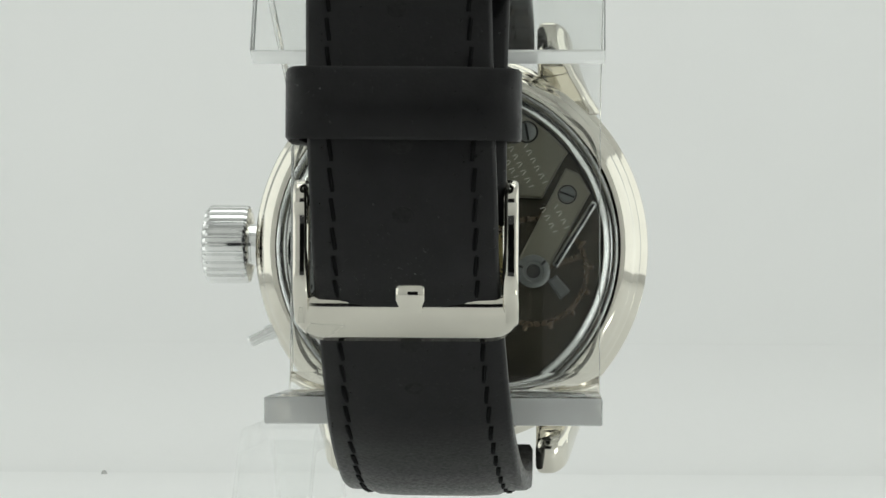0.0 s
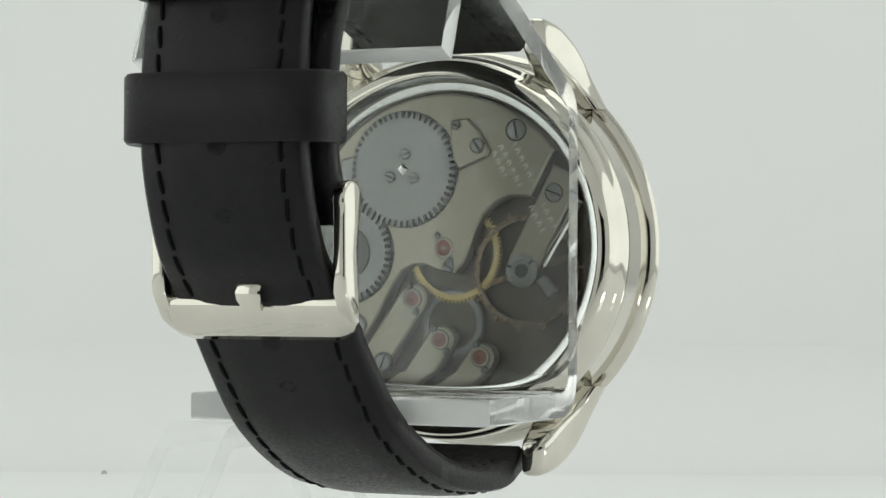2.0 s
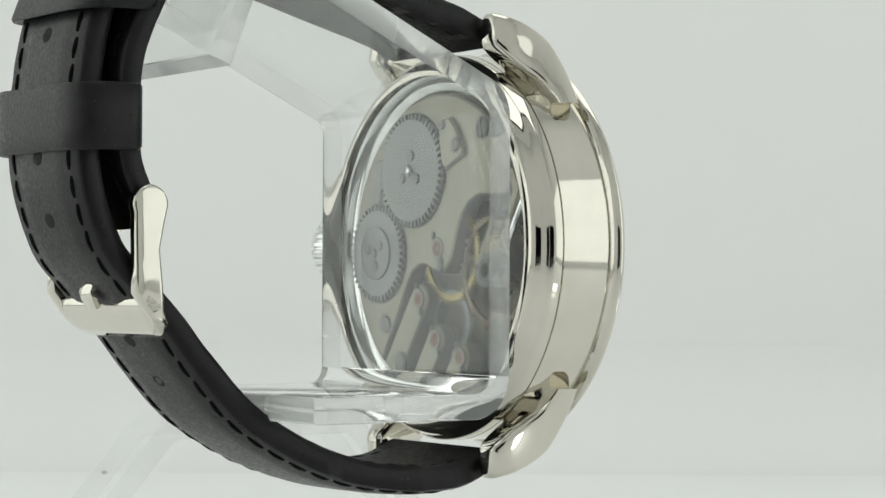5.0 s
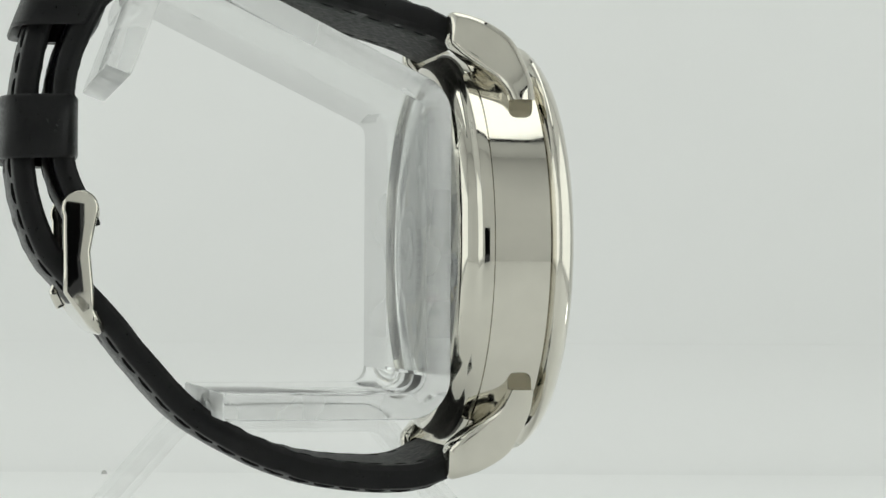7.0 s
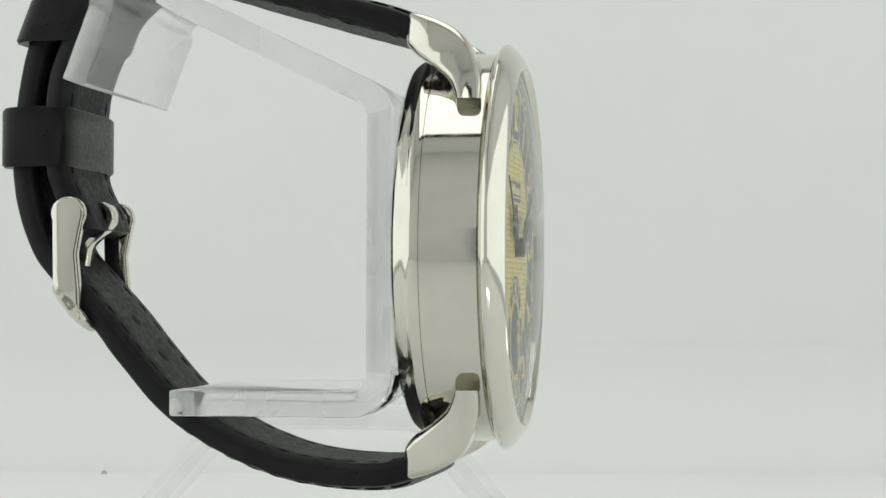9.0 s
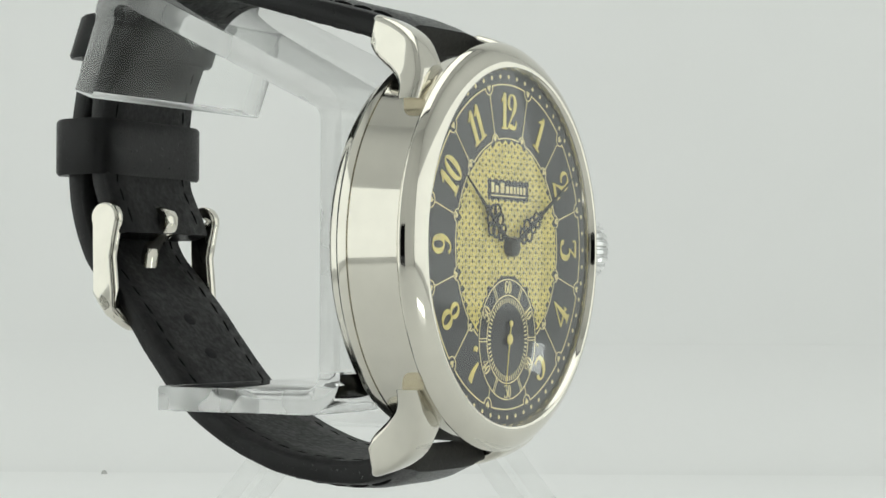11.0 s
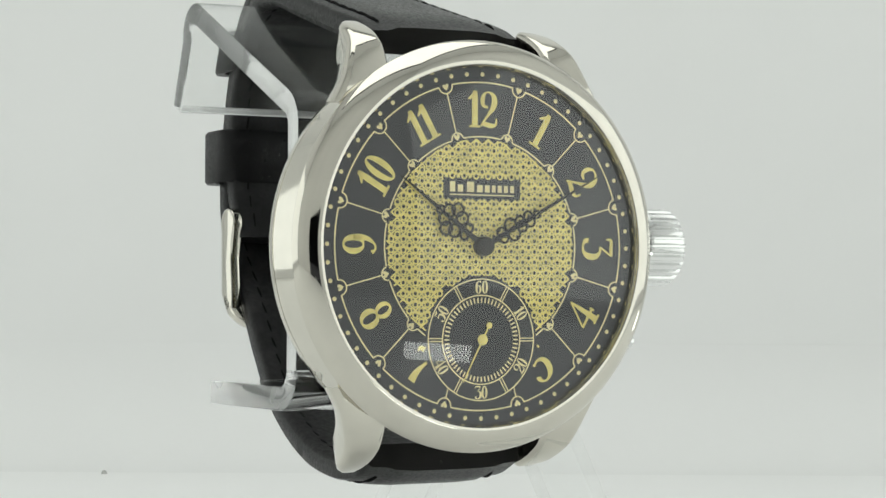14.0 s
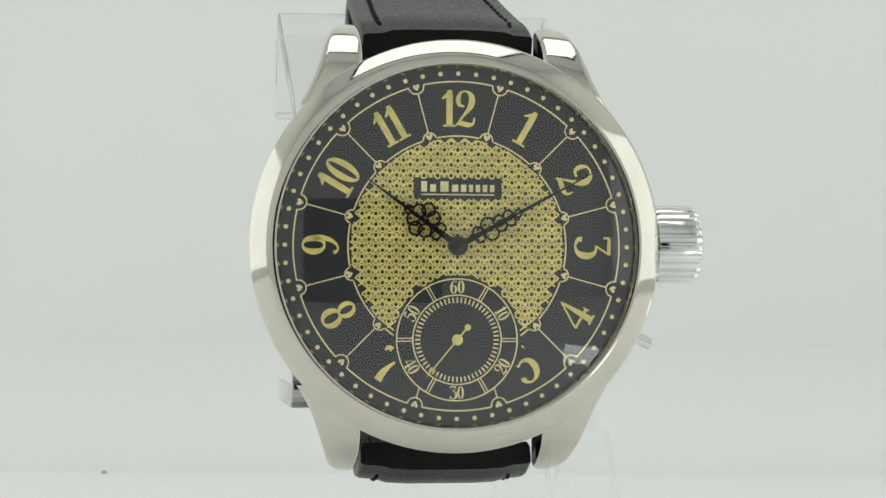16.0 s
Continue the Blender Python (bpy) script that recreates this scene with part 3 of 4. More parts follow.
def numeral(text, cx, cz, height, turn, mat, parent, width=1.0, thick=0.07):
    """A printed number; turn: degrees clockwise."""
    bm = bmesh.new()
    adv = {"1": 0.42}
    ws = [adv.get(c, 0.60) for c in text]
    x = -sum(ws) / 2
    c, s = math.cos(radians(turn)), math.sin(radians(turn))
    for ch, w in zip(text, ws):
        for st in GLYPHS[ch]:
            pts = []
            for px, pz, pw in st:
                u, v = (px + x + w / 2) * height * width, pz * height
                pts.append((cx + u * c + v * s, cz - u * s + v * c, pw * height))
            fine = spline(pts, 4 * (len(pts) - 1)) if len(pts) > 2 else np.array([np.array(pts[0]) * (1 - k / 6) + np.array(pts[1]) * k / 6 for k in range(7)])
            run = []
            for q in list(fine) + [None]:     # the seconds dial lies over the numbers
                if q is not None and (height < 2 or math.hypot(q[0], q[1] + 10.4) > 7.25):
                    run.append(q)
                else:
                    if len(run) > 1:
                        ribbon(bm, [run[0], run[1]] if len(run) == 2 else run, DY - thick, DY, 1)
                    run = []
        x += w
    bmesh.ops.recalc_face_normals(bm, faces=bm.faces)
    return part("numeral", bm, mat, parent, smooth=False)


def dial():
    base = part("dial", lathe(bmesh.new(), [(0, DY), (6.6, DY), (19.84, DY), (19.84, DY + 0.5), (0, DY + 0.5)], 128), M_BLACK_DIAL, watch, "black enamel dial with gold print", sharp=30)
    sub_c, sub_r = -10.4, 6.85
    # hour numbers
    for h in range(1, 13):
        if h == 6:
            continue
        a = 30 * h
        r = 15.25
        turn = a if h in (9, 10, 11, 12, 1, 2, 3) else a - 180
        numeral(str(h), r * math.sin(radians(a)), r * math.cos(radians(a)), 4.1, turn, M_GOLD, base, 0.88 if h > 9 else 1.0)
    # chapter ring
    y1, y0 = DY, DY - 0.05
    bm = bmesh.new()
    for k in range(12):
        a = 30 * k
        ring_line(bm, 0, 0, 18.25, 0.17, y0, y1, a - 12.4, a + 12.4, 14)
        if k in (5, 7):
            ring_line(bm, 0, 0, 12.2, 0.17, y0, y1, a - 11.2 if k == 5 else a + 5.5, a - 5.5 if k == 5 else a + 11.2, 4)
        elif k != 6:
            ring_line(bm, 0, 0, 12.2, 0.17, y0, y1, a - 11.2, a + 11.2, 14)
    for k in range(12):
        a = radians(15 + 30 * k)
        s, c = math.sin(a), math.cos(a)
        deg = math.degrees(a)
        ring_line(bm, 18.25 * s, 18.25 * c, 0.85, 0.15, y0, y1, deg + 90, deg + 270, 14)
        if k not in (5, 6):
            ring_line(bm, 12.2 * s, 12.2 * c, 0.72, 0.15, y0, y1, deg - 90, deg + 90, 14)
            ribbon(bm, [(12.95 * s, 12.95 * c, 0.14), (17.4 * s, 17.4 * c, 0.14)], y0, y1)
        else:
            ribbon(bm, [(16.3 * s, 16.3 * c, 0.14), (17.4 * s, 17.4 * c, 0.14)], y0, y1)
    bmesh.ops.recalc_face_normals(bm, faces=bm.faces)
    part("chapter_ring", bm, M_GOLD_PALE, base, "thin gold chapter ring with radial lines", smooth=False)
    for k in range(12):
        a = radians(15 + 30 * k)
        s, c = math.sin(a), math.cos(a)
        for r0, sgn, ok in ((18.15, -1, True), (12.45, -1, k not in (5, 6))):
            if not ok:
                continue
            bm = bmesh.new()
            out = [(0, -0.42), (0.36, 0.0), (0.36, 0.24), (0.18, 0.34), (0, 0.14), (-0.18, 0.34), (-0.36, 0.24), (-0.36, 0.0)]
            slab(bm, [((r0 + v) * s + u * c, (r0 + v) * c - u * s) for u, v in out], y0, y1)
            part("heart", bm, M_GOLD_PALE, base, smooth=False)
    for k in range(60):
        a = radians(6 * k)
        bm = bmesh.new()
        lathe(bm, [(0, -0.09), (0.18, -0.06), (0.26, 0)], 10)
        ob = part("minute_dot", bm, M_GOLD_PALE, base)
        ob.matrix_basis = Matrix.Translation(Vector((19.15 * math.sin(a), DY, 19.15 * math.cos(a))) * MM)
    # woven centre: rings with crossing legs in staggered rows
    bm = bmesh.new()
    px, pz = 1.52, 1.19

    def inside(x, z):
        return math.hypot(x, z) < 11.9 and math.hypot(x, z - sub_c) > sub_r + 0.35 and not (abs(x) < 4.85 and abs(z - 6.4) < 1.2)

    def leg(x0, z0, x1, z1):
        for k in range(4):
            a, b = k / 4, (k + 1) / 4
            p = (x0 + (x1 - x0) * a, z0 + (z1 - z0) * a, 0.19)
            q = (x0 + (x1 - x0) * b, z0 + (z1 - z0) * b, 0.19)
            if inside((p[0] + q[0]) / 2, (p[1] + q[1]) / 2):
                ribbon(bm, [p, q], y0, y1)

    for j in range(-11, 11):
        for i in range(-9, 10):
            for x, z, up in ((i * px, j * pz - 0.05, 1), ((i + 0.5) * px, (j + 0.5) * pz + 0.05, -1)):
                if inside(x, z) and inside(x * 1.02, z * 1.02):
                    ring_line(bm, x, z, 0.31, 0.19, y0, y1, 0, 360, 10)
            x, z = i * px, j * pz
            for sx in (-1, 1):
                for sz in (-1, 1):
                    leg(x + sx * px / 2, z, x, z + sz * pz / 2)
    bmesh.ops.recalc_face_normals(bm, faces=bm.faces)
    ob = part("woven_centre", bm, M_GOLD, base, "gold woven pattern over black in the dial's centre", smooth=False)
    ob["kind"] = "stuff"
    # name plate with plain bars
    bm = bmesh.new()
    box(bm, -4.6, 4.6, DY - 0.04, DY, 5.45, 7.4, 0)
    part("name_plate", bm, M_BLACK_DIAL, base, "black name plate with gold bars", smooth=False)
    for x0, x1, z0, z1 in ((-4.1, 4.1, 5.62, 5.76), (-4.1, -3.45, 6.0, 7.15), (-3.1, -2.45, 6.0, 6.8), (-1.95, -1.05, 6.0, 7.15), (-0.65, 0.05, 6.0, 6.8), (0.35, 0.95, 6.0, 6.8), (1.25, 1.7, 6.0, 6.8), (2.0, 2.5, 6.0, 6.8), (2.8, 3.3, 6.0, 6.8), (3.6, 4.1, 6.0, 6.8)):
        part("gold_bar", box(bmesh.new(), x0, x1, DY - 0.08, DY - 0.04, z0, z1), M_GOLD_PALE, base, smooth=False)
    # small seconds
    bm = lathe(bmesh.new(), [(0, DY - 0.02), (sub_r, DY - 0.02), (sub_r, DY)], 72, 0, sub_c)
    sub = part("seconds_dial", bm, M_BLACK_DIAL, watch, "small black seconds dial with gold ring", sharp=30)
    bm = bmesh.new()
    ring_line(bm, 0, sub_c, 6.75, 0.15, y0, y1, 0, 360, 72)
    ring_line(bm, 0, sub_c, 4.95, 0.15, y0, y1, 0, 360, 72)
    for k in range(6):
        a = radians(30 + 60 * k)
        s, c = math.sin(a), math.cos(a)
        for e in (-0.16, 0.16):
            ribbon(bm, [(4.95 * s + e * c, sub_c + 4.95 * c - e * s, 0.12), (6.75 * s + e * c, sub_c + 6.75 * c - e * s, 0.12)], y0, y1)
    bmesh.ops.recalc_face_normals(bm, faces=bm.faces)
    part("seconds_ring", bm, M_GOLD_PALE, sub, smooth=False)
    for k in range(60):
        a = radians(6 * k)
        s, c = math.sin(a), math.cos(a)
        bm = ribbon(bmesh.new(), [(4.1 * s, sub_c + 4.1 * c, 0.17), (4.7 * s, sub_c + 4.7 * c, 0.17)], y0, y1)
        part("tick", bm, M_GOLD_PALE, sub, smooth=False)
    for k, txt in enumerate(("60", "10", "20", "30", "40", "50")):
        a = 60 * k
        numeral(txt, 5.85 * math.sin(radians(a)), sub_c + 5.85 * math.cos(radians(a)), 1.45, a if a in (0, 60, 300) else a - 180, M_GOLD_PALE, sub, 0.95)
    return sub_c


SUB_C = dial()


# ---- the hour, minute and second pointers (each points to twelve in its own space) ----
def hand_mesh(L, lobes, tip, hub, y):
    bm = bmesh.new()
    for z, r, x in lobes:
        for sx in ((-1, 1) if x else (1,)):
            ring_line(bm, sx * x, z, r, 0.24, y - 0.14, y, 0, 360, 16)
    ribbon(bm, [(0, hub, 0.7), (0, tip, 0.22)], y - 0.14, y)
    ribbon(bm, [(0, tip, 0.42), (0, tip + (L - tip) * 0.5, 0.27), (0, L, 0.07)], y - 0.14, y)
    bmesh.ops.recalc_face_normals(bm, faces=bm.faces)
    return bm


hour_hand = part("hour_hand", hand_mesh(13.0, [(2.7, 0.5, 0.5), (4.0, 0.72, 0.85), (5.0, 0.72, 1.25), (5.8, 0.7, 0.55), (6.8, 0.45, 0)], 6.9, 0.8, -8.15), M_HAND, watch, "pierced black hour hand", smooth=False)
hour_hand.matrix_basis = pose(0, 0, 0, 0, -54.0, 0)
minute_hand = part("minute_hand", hand_mesh(17.6, [(2.6, 0.55, 0.35), (4.0, 0.75, 0.55), (5.3, 0.62, 0.3), (6.5, 0.55, 0.35), (7.6, 0.4, 0)], 7.8, 0.8, -8.45), M_HAND, watch, "pierced black minute hand", smooth=False)
part("hand_hub", lathe(bmesh.new(), [(0, -8.95), (0.75, -8.95), (1.05, -8.8), (1.1, -8.5), (1.1, -7.7)], 32), M_HAND, watch, "dark hub under the hour and minute hand")
bm = bmesh.new()
ribbon(bm, [(0, -1.5, 0.18), (0, 2.0, 0.17), (0, 5.3, 0.1)], -8.1, -8.02)
for r, z in ((0.62, 0), (0.36, -1.8)):
    slab(bm, [(r * math.cos(a), z + r * math.sin(a)) for a in np.linspace(0, 2 * math.pi, 20, endpoint=False)], -8.14, -8.0)
second_hand = part("second_hand", bm, M_GOLD, watch, "thin gold seconds hand", smooth=False)


# ---- the movement behind the glass back ----
M_BRIDGE = surface("nickel_bridge", (0.31, 0.295, 0.235), 0.37, 0.85, 0.06, 200, 0.0, 1500, 0.15)
M_WHEEL = surface("brushed_steel_wheel", (0.225, 0.232, 0.232), 0.38, 0.8, 0.07, 300, 0.0, 3000, 0.15)
# main plate: brass-grey, darkened in colour for the shade under the bridges
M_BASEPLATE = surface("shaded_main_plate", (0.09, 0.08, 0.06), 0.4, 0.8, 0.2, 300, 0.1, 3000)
M_BRASS = surface("brass_wheel", (0.42, 0.34, 0.15), 0.32, 0.8, 0.15, 500, 0.1, 4000)
M_COPPER = surface("balance_metal", (0.2, 0.155, 0.11), 0.28, 0.8, 0.15, 500, 0.1, 4000)
M_RUBY = surface("ruby_jewel", (0.2, 0.075, 0.06), 0.15, 0, 0.2, 900, 0, 2000)
M_ENGRAVED = surface("bright_engraving", (0.70, 0.67, 0.58), 0.5, 0.3, 0.1, 900)
# near-black for shade in screw slots and tooth gaps, and the balance jewel
M_NEAR_BLACK = surface("shade_and_jewel_black", (0.03, 0.03, 0.03), 0.6, 0.3)


def gear(name, cx, cz, r, teeth, depth, y0, y1, mat, hole=0.0, label="", spokes=0):
    out = []
    for k in range(teeth):
        for f, rr in ((0.0, r - depth), (0.3, r - depth * 0.9), (0.42, r), (0.68, r), (0.8, r - depth * 0.9)):
            a = 2 * math.pi * (k + f) / teeth
            out.append((rr, a))
    bm = bmesh.new()
    if hole:
        o = [[bm.verts.new(Vector((cx + q * math.cos(a), y, cz + q * math.sin(a))) * MM) for q, a in out] for y in (y1, y0)]
        i = [[bm.verts.new(Vector((cx + hole * math.cos(a), y, cz + hole * math.sin(a))) * MM) for q, a in out] for y in (y1, y0)]
        n = len(out)
        for k in range(n):
            j = (k + 1) % n
            bm.faces.new((o[0][k], o[0][j], i[0][j], i[0][k]))
            bm.faces.new((o[1][k], i[1][k], i[1][j], o[1][j]))
            bm.faces.new((o[0][k], o[1][k], o[1][j], o[0][j]))
            bm.faces.new((i[0][k], i[0][j], i[1][j], i[1][k]))
        for k in range(spokes):
            a = 2 * math.pi * k / spokes + 0.4
            d, e = Vector((math.cos(a), 0, math.sin(a))), Vector((-math.sin(a), 0, math.cos(a)))
            q = [Vector((cx, 0, cz)) + d * u + e * v for u, v in ((0, -0.3), (hole + 0.2, -0.22), (hole + 0.2, 0.22), (0, 0.3))]
            slab(bm, [(p.x, p.z) for p in q], y0 + 0.03, y1 - 0.03)
    else:
        slab(bm, [(cx + q * math.cos(a), cz + q * math.sin(a)) for q, a in out], y0, y1)
    bmesh.ops.recalc_face_normals(bm, faces=bm.faces)
    return part(name, bm, mat, watch, label, smooth=False)


def screw(cx, cz, r, y, turn):
    ob = part("screw", lathe(bmesh.new(), [(r, y - 0.3), (r, y + 0.05), (r * 0.85, y + 0.16), (0, y + 0.18)], 20, cx, cz), M_WHEEL, watch)
    bm = bmesh.new()
    c, s = math.cos(radians(turn)), math.sin(radians(turn))
    slab(bm, [(cx + u * c - v * s, cz + u * s + v * c) for u, v in ((-r * 0.95, -0.13), (r * 0.95, -0.13), (r * 0.95, 0.13), (-r * 0.95, 0.13))], y + 0.1, y + 0.2)
    part("slot", bm, M_NEAR_BLACK, ob, smooth=False)
    part("seat", lathe(bmesh.new(), [(r * 1.0, y - 0.1), (r * 1.05, y + 0.02), (r * 1.22, y + 0.02), (r * 1.25, y - 0.1)], 20, cx, cz), M_NEAR_BLACK, ob)
    return ob


def jewel(cx, cz, r, y, turn):
    set_ob = part("chaton", lathe(bmesh.new(), [(r * 0.72, y - 0.2), (r * 0.75, y + 0.08), (r * 0.9, y + 0.12), (r, y + 0.05), (r * 1.02, y - 0.1)], 28, cx, cz), M_BRIDGE, watch)
    part("jewel", lathe(bmesh.new(), [(r * 0.80, y + 0.06), (r * 0.5, y + 0.09), (r * 0.22, y + 0.0), (0, y - 0.04)], 24, cx, cz), M_RUBY, set_ob)
    for k in (0, 1):
        a = radians(turn + 180 * k)
        screw(cx + r * 1.32 * math.cos(a), cz + r * 1.32 * math.sin(a), 0.38, y, turn + 40)


def bridge(name, outline, y0, y1, label="", mat=None):
    bm = slab(bmesh.new(), outline, y0, y1)
    es = [e for e in bm.edges if all(v.co.y > (y1 - 0.01) * MM for v in e.verts)]
    bmesh.ops.bevel(bm, geom=es, offset=0.22 * MM, segments=1, affect="EDGES")
    return part(name, bm, mat or M_BRIDGE, watch, label, smooth=False)


def movement():
    R = 17.4
    BY = 1.55     # top of the bridges
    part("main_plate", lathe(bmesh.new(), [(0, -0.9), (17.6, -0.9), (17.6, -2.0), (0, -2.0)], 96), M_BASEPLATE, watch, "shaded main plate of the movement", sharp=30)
    part("casing_ring", lathe(bmesh.new(), [(17.65, -1.2), (17.7, 0.9), (18.0, 1.2), (18.7, 1.35), (19.0, 2.0), (19.5, 2.3), (19.55, -1.2)], 96), M_STEEL2, watch, "steel ring that holds the movement")
    edge = [(R * math.cos(a), R * math.sin(a)) for a in np.linspace(math.atan2(-13.2, 11.5), math.atan2(10.6, -13.4), 48)]
    inner = [(-13.2, 10.2), (-10.7, 5.6), (-8.2, 5.7), (-6.3, 4.9), (-4.85, 3.5), (-3.9, 1.6), (-3.3, -0.2), (-2.6, -1.8), (-1.5, -3.0), (0.5, -2.7), (2.2, -2.0), (3.6, -2.0), (5.0, -2.7), (6.1, -4.2), (8.9, -9.1)]
    bridge("bridge", edge + inner, -0.4, BY, "nickel three-quarter bridge")
    d = Vector((0.57, -0.82)).normalized()
    e = Vector((-d.y, d.x))
    for c, w, in (((3.73, -5.88), 1.75), ((0.28, -10.52), 1.65), ((-4.72, -12.42), 1.6)):
        c = Vector(c)
        out = [c + w * (-d * math.cos(a) + e * math.sin(a)) for a in np.linspace(-math.pi / 2, math.pi / 2, 10)]
        far = []
        for p in (out[-1], out[0]):
            b = p.dot(d)
            far.append(p + d * (-b + math.sqrt(max(0.1, b * b - p.length_squared + R * R))))
        bridge("bridge", [tuple(p) for p in out] + [tuple(p) for p in far], -0.4, BY - 0.1, "narrow nickel finger bridge")
    # balance cock with its index
    bridge("balance_cock", [(-8.0, -2.0), (-8.3, -0.9), (-13.4, 9.0), (-14.9, 8.4), (-16.2, 6.2), (-11.6, -2.2), (-11.2, -3.6), (-9.8, -4.4), (-8.5, -3.8)], 0.7, BY, "nickel balance cock")
    bridge("regulator", [(-11.9, -1.9), (-12.5, -2.4), (-17.0, 4.9), (-16.4, 5.3)], 1.35, BY + 0.2, "slim steel regulator", M_STEEL2)
    bridge("index_plate", [(-11.4, -3.8), (-12.4, -3.1), (-14.0, -4.9), (-12.9, -5.9)], 0.8, BY + 0.1, "small steel index plate", M_WHEEL)
    part("balance_cap", lathe(bmesh.new(), [(1.9, BY - 0.05), (1.9, BY + 0.2), (1.7, BY + 0.32), (1.2, BY + 0.32), (1.1, BY + 0.22), (0.8, BY + 0.22)], 36, -9.8, -2.7), M_WHEEL, watch, "steel cap over the balance staff")
    part("jewel", lathe(bmesh.new(), [(0.82, BY + 0.2), (0.4, BY + 0.28), (0, BY + 0.26)], 20, -9.8, -2.7), M_NEAR_BLACK, watch)
    for a in (20, 140):
        screw(-9.8 + 1.5 * math.cos(radians(a)), -2.7 + 1.5 * math.sin(radians(a)), 0.3, BY + 0.24, a)
    for c, r, t in (((-0.16, -0.11), 1.25, 60), ((3.73, -5.88), 1.15, 75), ((0.28, -10.52), 1.15, 60), ((-4.72, -12.42), 1.15, 70)):
        jewel(*c, r, BY, t)
    for x, z, r, t in ((-9.0, 13.1, 1.05, 80), (-13.6, 6.0, 0.9, 20), (10.6, -8.9, 1.0, 70), (7.4, -13.2, 1.0, 110), (12.6, 6.9, 0.8, 60), (12.2, 9.4, 0.6, 30), (-0.82, -2.2, 0.6, 40)):
        screw(x, z, r, BY, t)
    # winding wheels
    # black discs under both wheels paint the shade between their teeth
    part("ratchet_shade_disc", lathe(bmesh.new(), [(0, BY + 0.02), (6.75, BY + 0.02), (6.75, BY - 0.1)], 64, 4.75, 8.9), M_NEAR_BLACK, watch)
    part("crown_wheel_shade_disc", lathe(bmesh.new(), [(0, BY + 0.016), (5.95, BY + 0.016), (5.95, BY - 0.1)], 64, 12.0, -0.6), M_NEAR_BLACK, watch)
    gear("ratchet_wheel", 4.75, 8.9, 6.6, 52, 0.75, BY + 0.05, BY + 0.6, M_WHEEL, label="toothed steel ratchet wheel")
    for a in (100, 215, 330):
        screw(4.75 + 1.75 * math.cos(radians(a)), 8.9 + 1.75 * math.sin(radians(a)), 0.6, BY + 0.6, a * 1.7)
    part("arbor", lathe(bmesh.new(), [(0.8, BY + 0.5), (0.8, BY + 0.75), (0.45, BY + 0.95), (0, BY + 1.0)], 4, 4.75, 8.9), M_STEEL2, watch, smooth=False)
    gear("crown_wheel", 12.0, -0.6, 5.75, 44, 0.75, BY + 0.02, BY + 0.5, M_WHEEL, label="toothed steel crown wheel")
    part("crown_wheel_cap", lathe(bmesh.new(), [(3.1, BY + 0.45), (3.1, BY + 0.7), (2.95, BY + 0.8), (0, BY + 0.8)], 48, 12.0, -0.6), M_WHEEL, watch)
    for a in (20, 140, 260):
        screw(12.0 + 1.5 * math.cos(radians(a)), -0.6 + 1.5 * math.sin(radians(a)), 0.6, BY + 0.8, a + 35)
    screw(12.0, -0.6, 0.55, BY + 0.8, 15)
    bridge("click", [(-1.2, 14.4), (-3.2, 14.6), (-4.6, 13.2), (-5.9, 10.9), (-5.6, 10.1), (-2.2, 8.7), (-1.6, 9.6), (-1.1, 12.0)], BY + 0.02, BY + 0.55, "polished steel click", M_BRIDGE)
    screw(-4.5, 11.4, 0.75, BY + 0.55, 55)
    screw(-1.9, 13.8, 0.5, BY + 0.55, 20)
    bridge("click_spring", [(11.0, 10.6), (12.8, 10.2), (13.3, 5.2), (11.6, 5.0), (11.3, 6.5)], BY + 0.02, BY + 0.3, "polished steel click spring", M_WHEEL)
    # going train
    gear("brass_wheel", -1.0, -0.6, 5.8, 72, 0.42, 0.0, 0.25, M_BRASS, 4.8, "fine-toothed brass train wheel")
    gear("steel_wheel", -0.6, -8.6, 4.0, 60, 0.4, -0.35, -0.15, M_WHEEL, 3.0, "fine-toothed steel train wheel")
    # faint engraved writing as plain bars
    for k, (x, z, w) in enumerate(((-6.9, 9.6, 3.6), (-8.2, 9.4, 5.6), (-9.9, 9.6, 5.0), (-11.4, 3.4, 3.6), (-12.9, 3.6, 3.0))):
        c, s = math.cos(radians(62)), math.sin(radians(62))
        bm = bmesh.new()
        for j in range(int(w / 0.5)):
            u0 = -w / 2 + 0.5 * j
            lean = 0.22 if j % 2 else -0.1
            slab(bm, [(x + u * c - v * s, z + u * s + v * c) for u, v in ((u0, -0.3), (u0 + 0.12, -0.3), (u0 + 0.12 + lean, 0.3), (u0 + lean, 0.3))], BY - 0.05, BY + 0.012)
        part("engraved_bars", bm, M_ENGRAVED, watch, smooth=False)
    # glass back
    ob = part("back_glass", lathe(bmesh.new(), [(0, 2.75), (19.4, 2.75)], 64), M_BACK_GLASS, watch, "clear flat glass case back")
    ob.visible_shadow = False


movement()

# balance wheel, swinging about its own staff
balance = empty("balance_wheel", watch)
balance.matrix_basis = pose(-9.8 * MM, 0, -2.7 * MM)
part("rim", lathe(bmesh.new(), [(5.7, -0.2), (6.3, -0.2), (6.3, 0.35), (5.7, 0.35)], 64, closed=True), M_COPPER, balance)
for sx in (-1, 1):
    part("spoke", box(bmesh.new(), min(0, sx * 5.8), max(0, sx * 5.8), -0.1, 0.2, -0.35, 0.35, 0.08, 1), M_COPPER, balance, smooth=False)
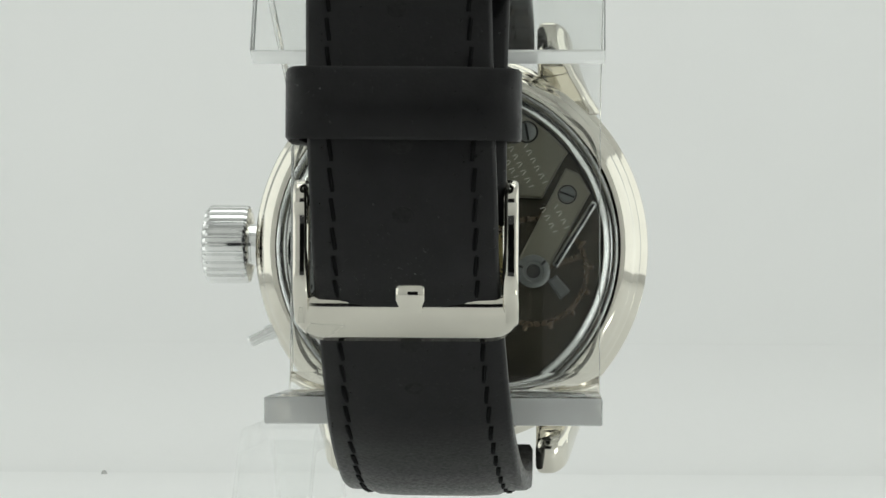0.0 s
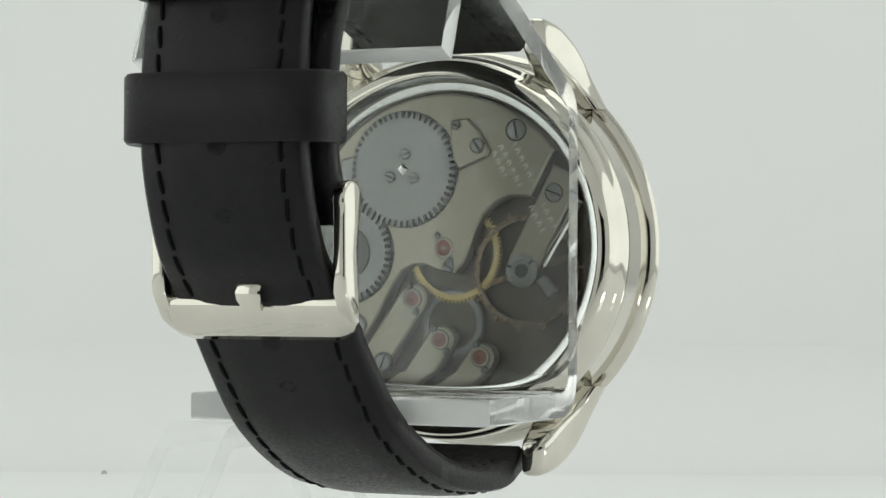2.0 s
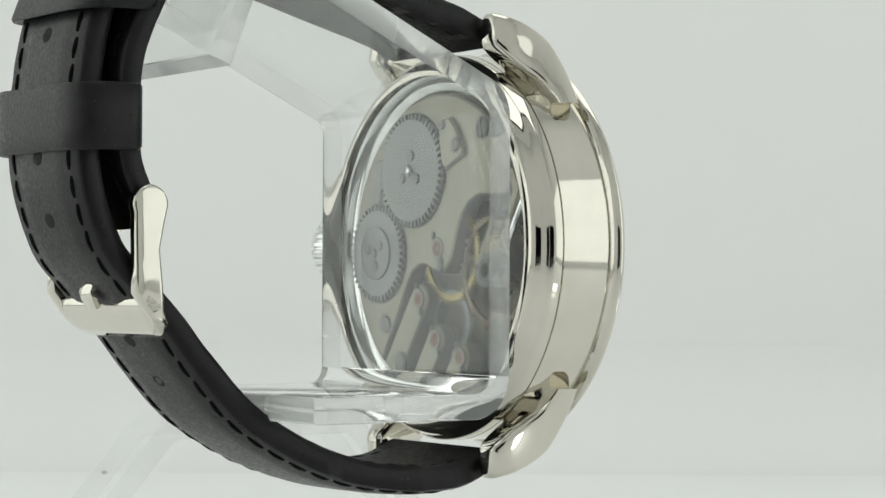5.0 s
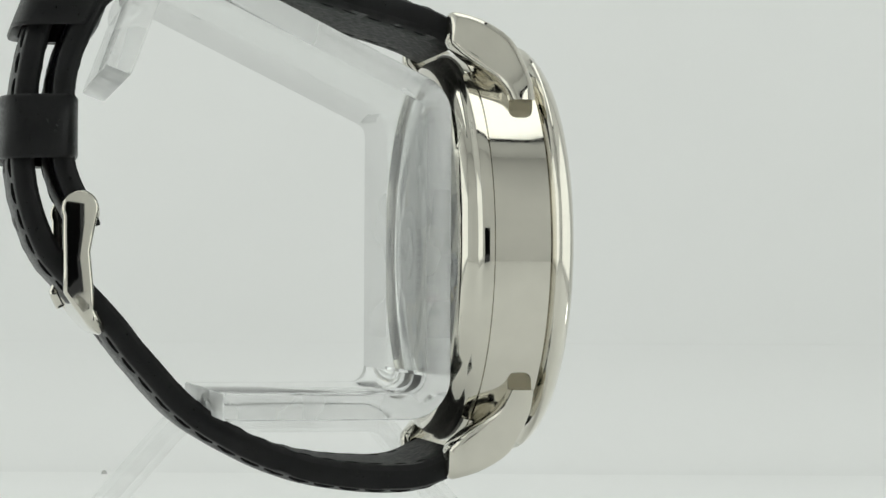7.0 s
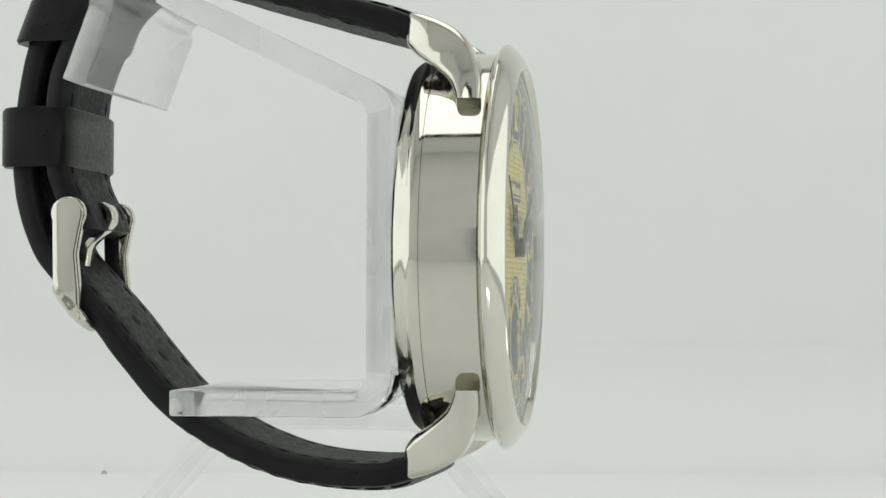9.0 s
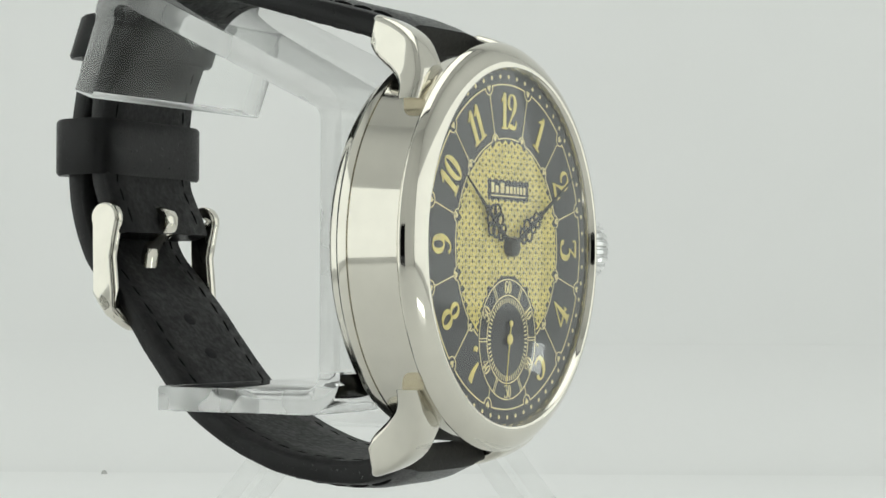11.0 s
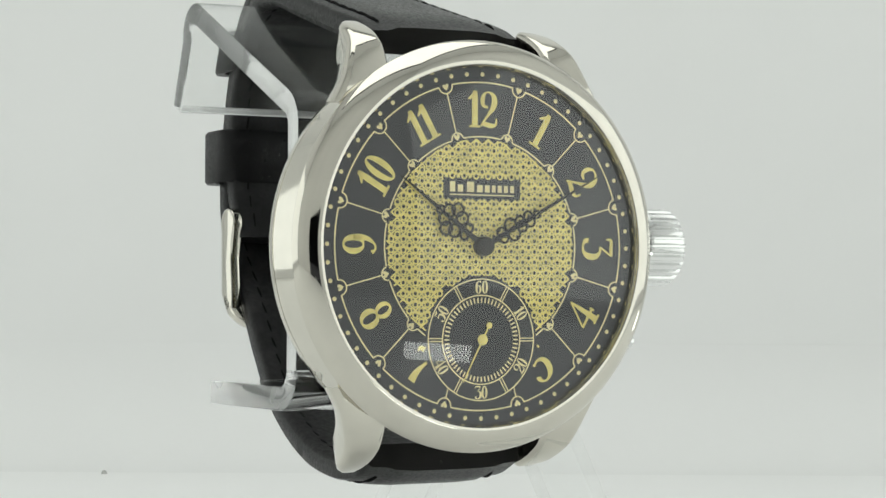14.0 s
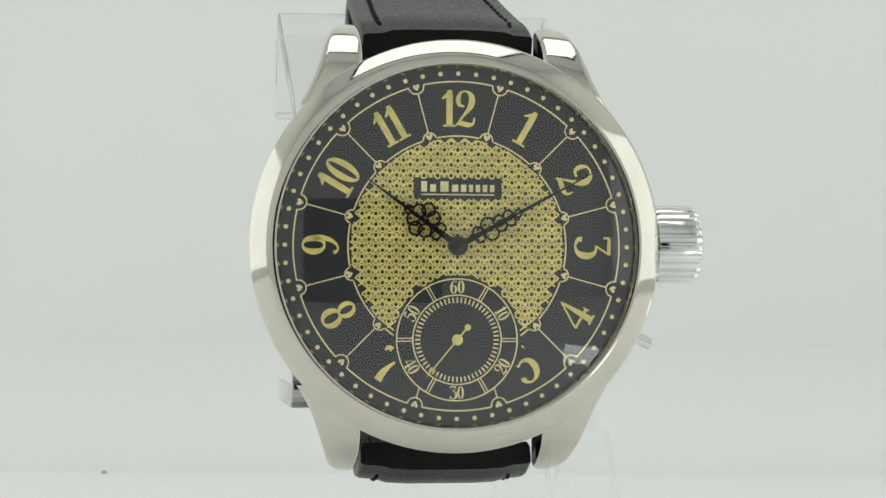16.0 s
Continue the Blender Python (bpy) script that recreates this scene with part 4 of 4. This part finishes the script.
for k in range(14):
    a = 2 * math.pi * (k + 0.5) / 14
    ob = part("rim_screw", lathe(bmesh.new(), [(0, -0.55), (0.3, -0.5), (0.32, 0)], 10), M_COPPER, balance)
    ob.matrix_basis = pose(6.3 * MM * math.cos(a), 0.08 * MM, 6.3 * MM * math.sin(a)) @ pose(0, 0, 0, 0, -math.degrees(a), 0) @ pose(0, 0, 0, 0, 0, 90)


def motions():
    rows = [(t, ROOT @ pose(0, 0, 0, 0, 0, turn_at(t))) for t in (0, 2, 4, 6, 8, 10, 12, 14, 16)]
    for thing in (watch, stand):
        walk(thing, rows)
    walk(second_hand, [(t, pose(0, 0, SUB_C * MM, 0, 219.7 - 6 * (16 - t), 0)) for t in (0, 4, 8, 12, 16)])
    walk(minute_hand, [(t, pose(0, 0, 0, 0, 61.4 - 0.1 * (16 - t), 0)) for t in (0, 8, 16)])
    walk(balance, [(k / 10, pose(-9.8 * MM, 0, -2.7 * MM, 0, 60 * math.sin(math.pi * k / 2 + 0.3), 0)) for k in range(161)])


motions()
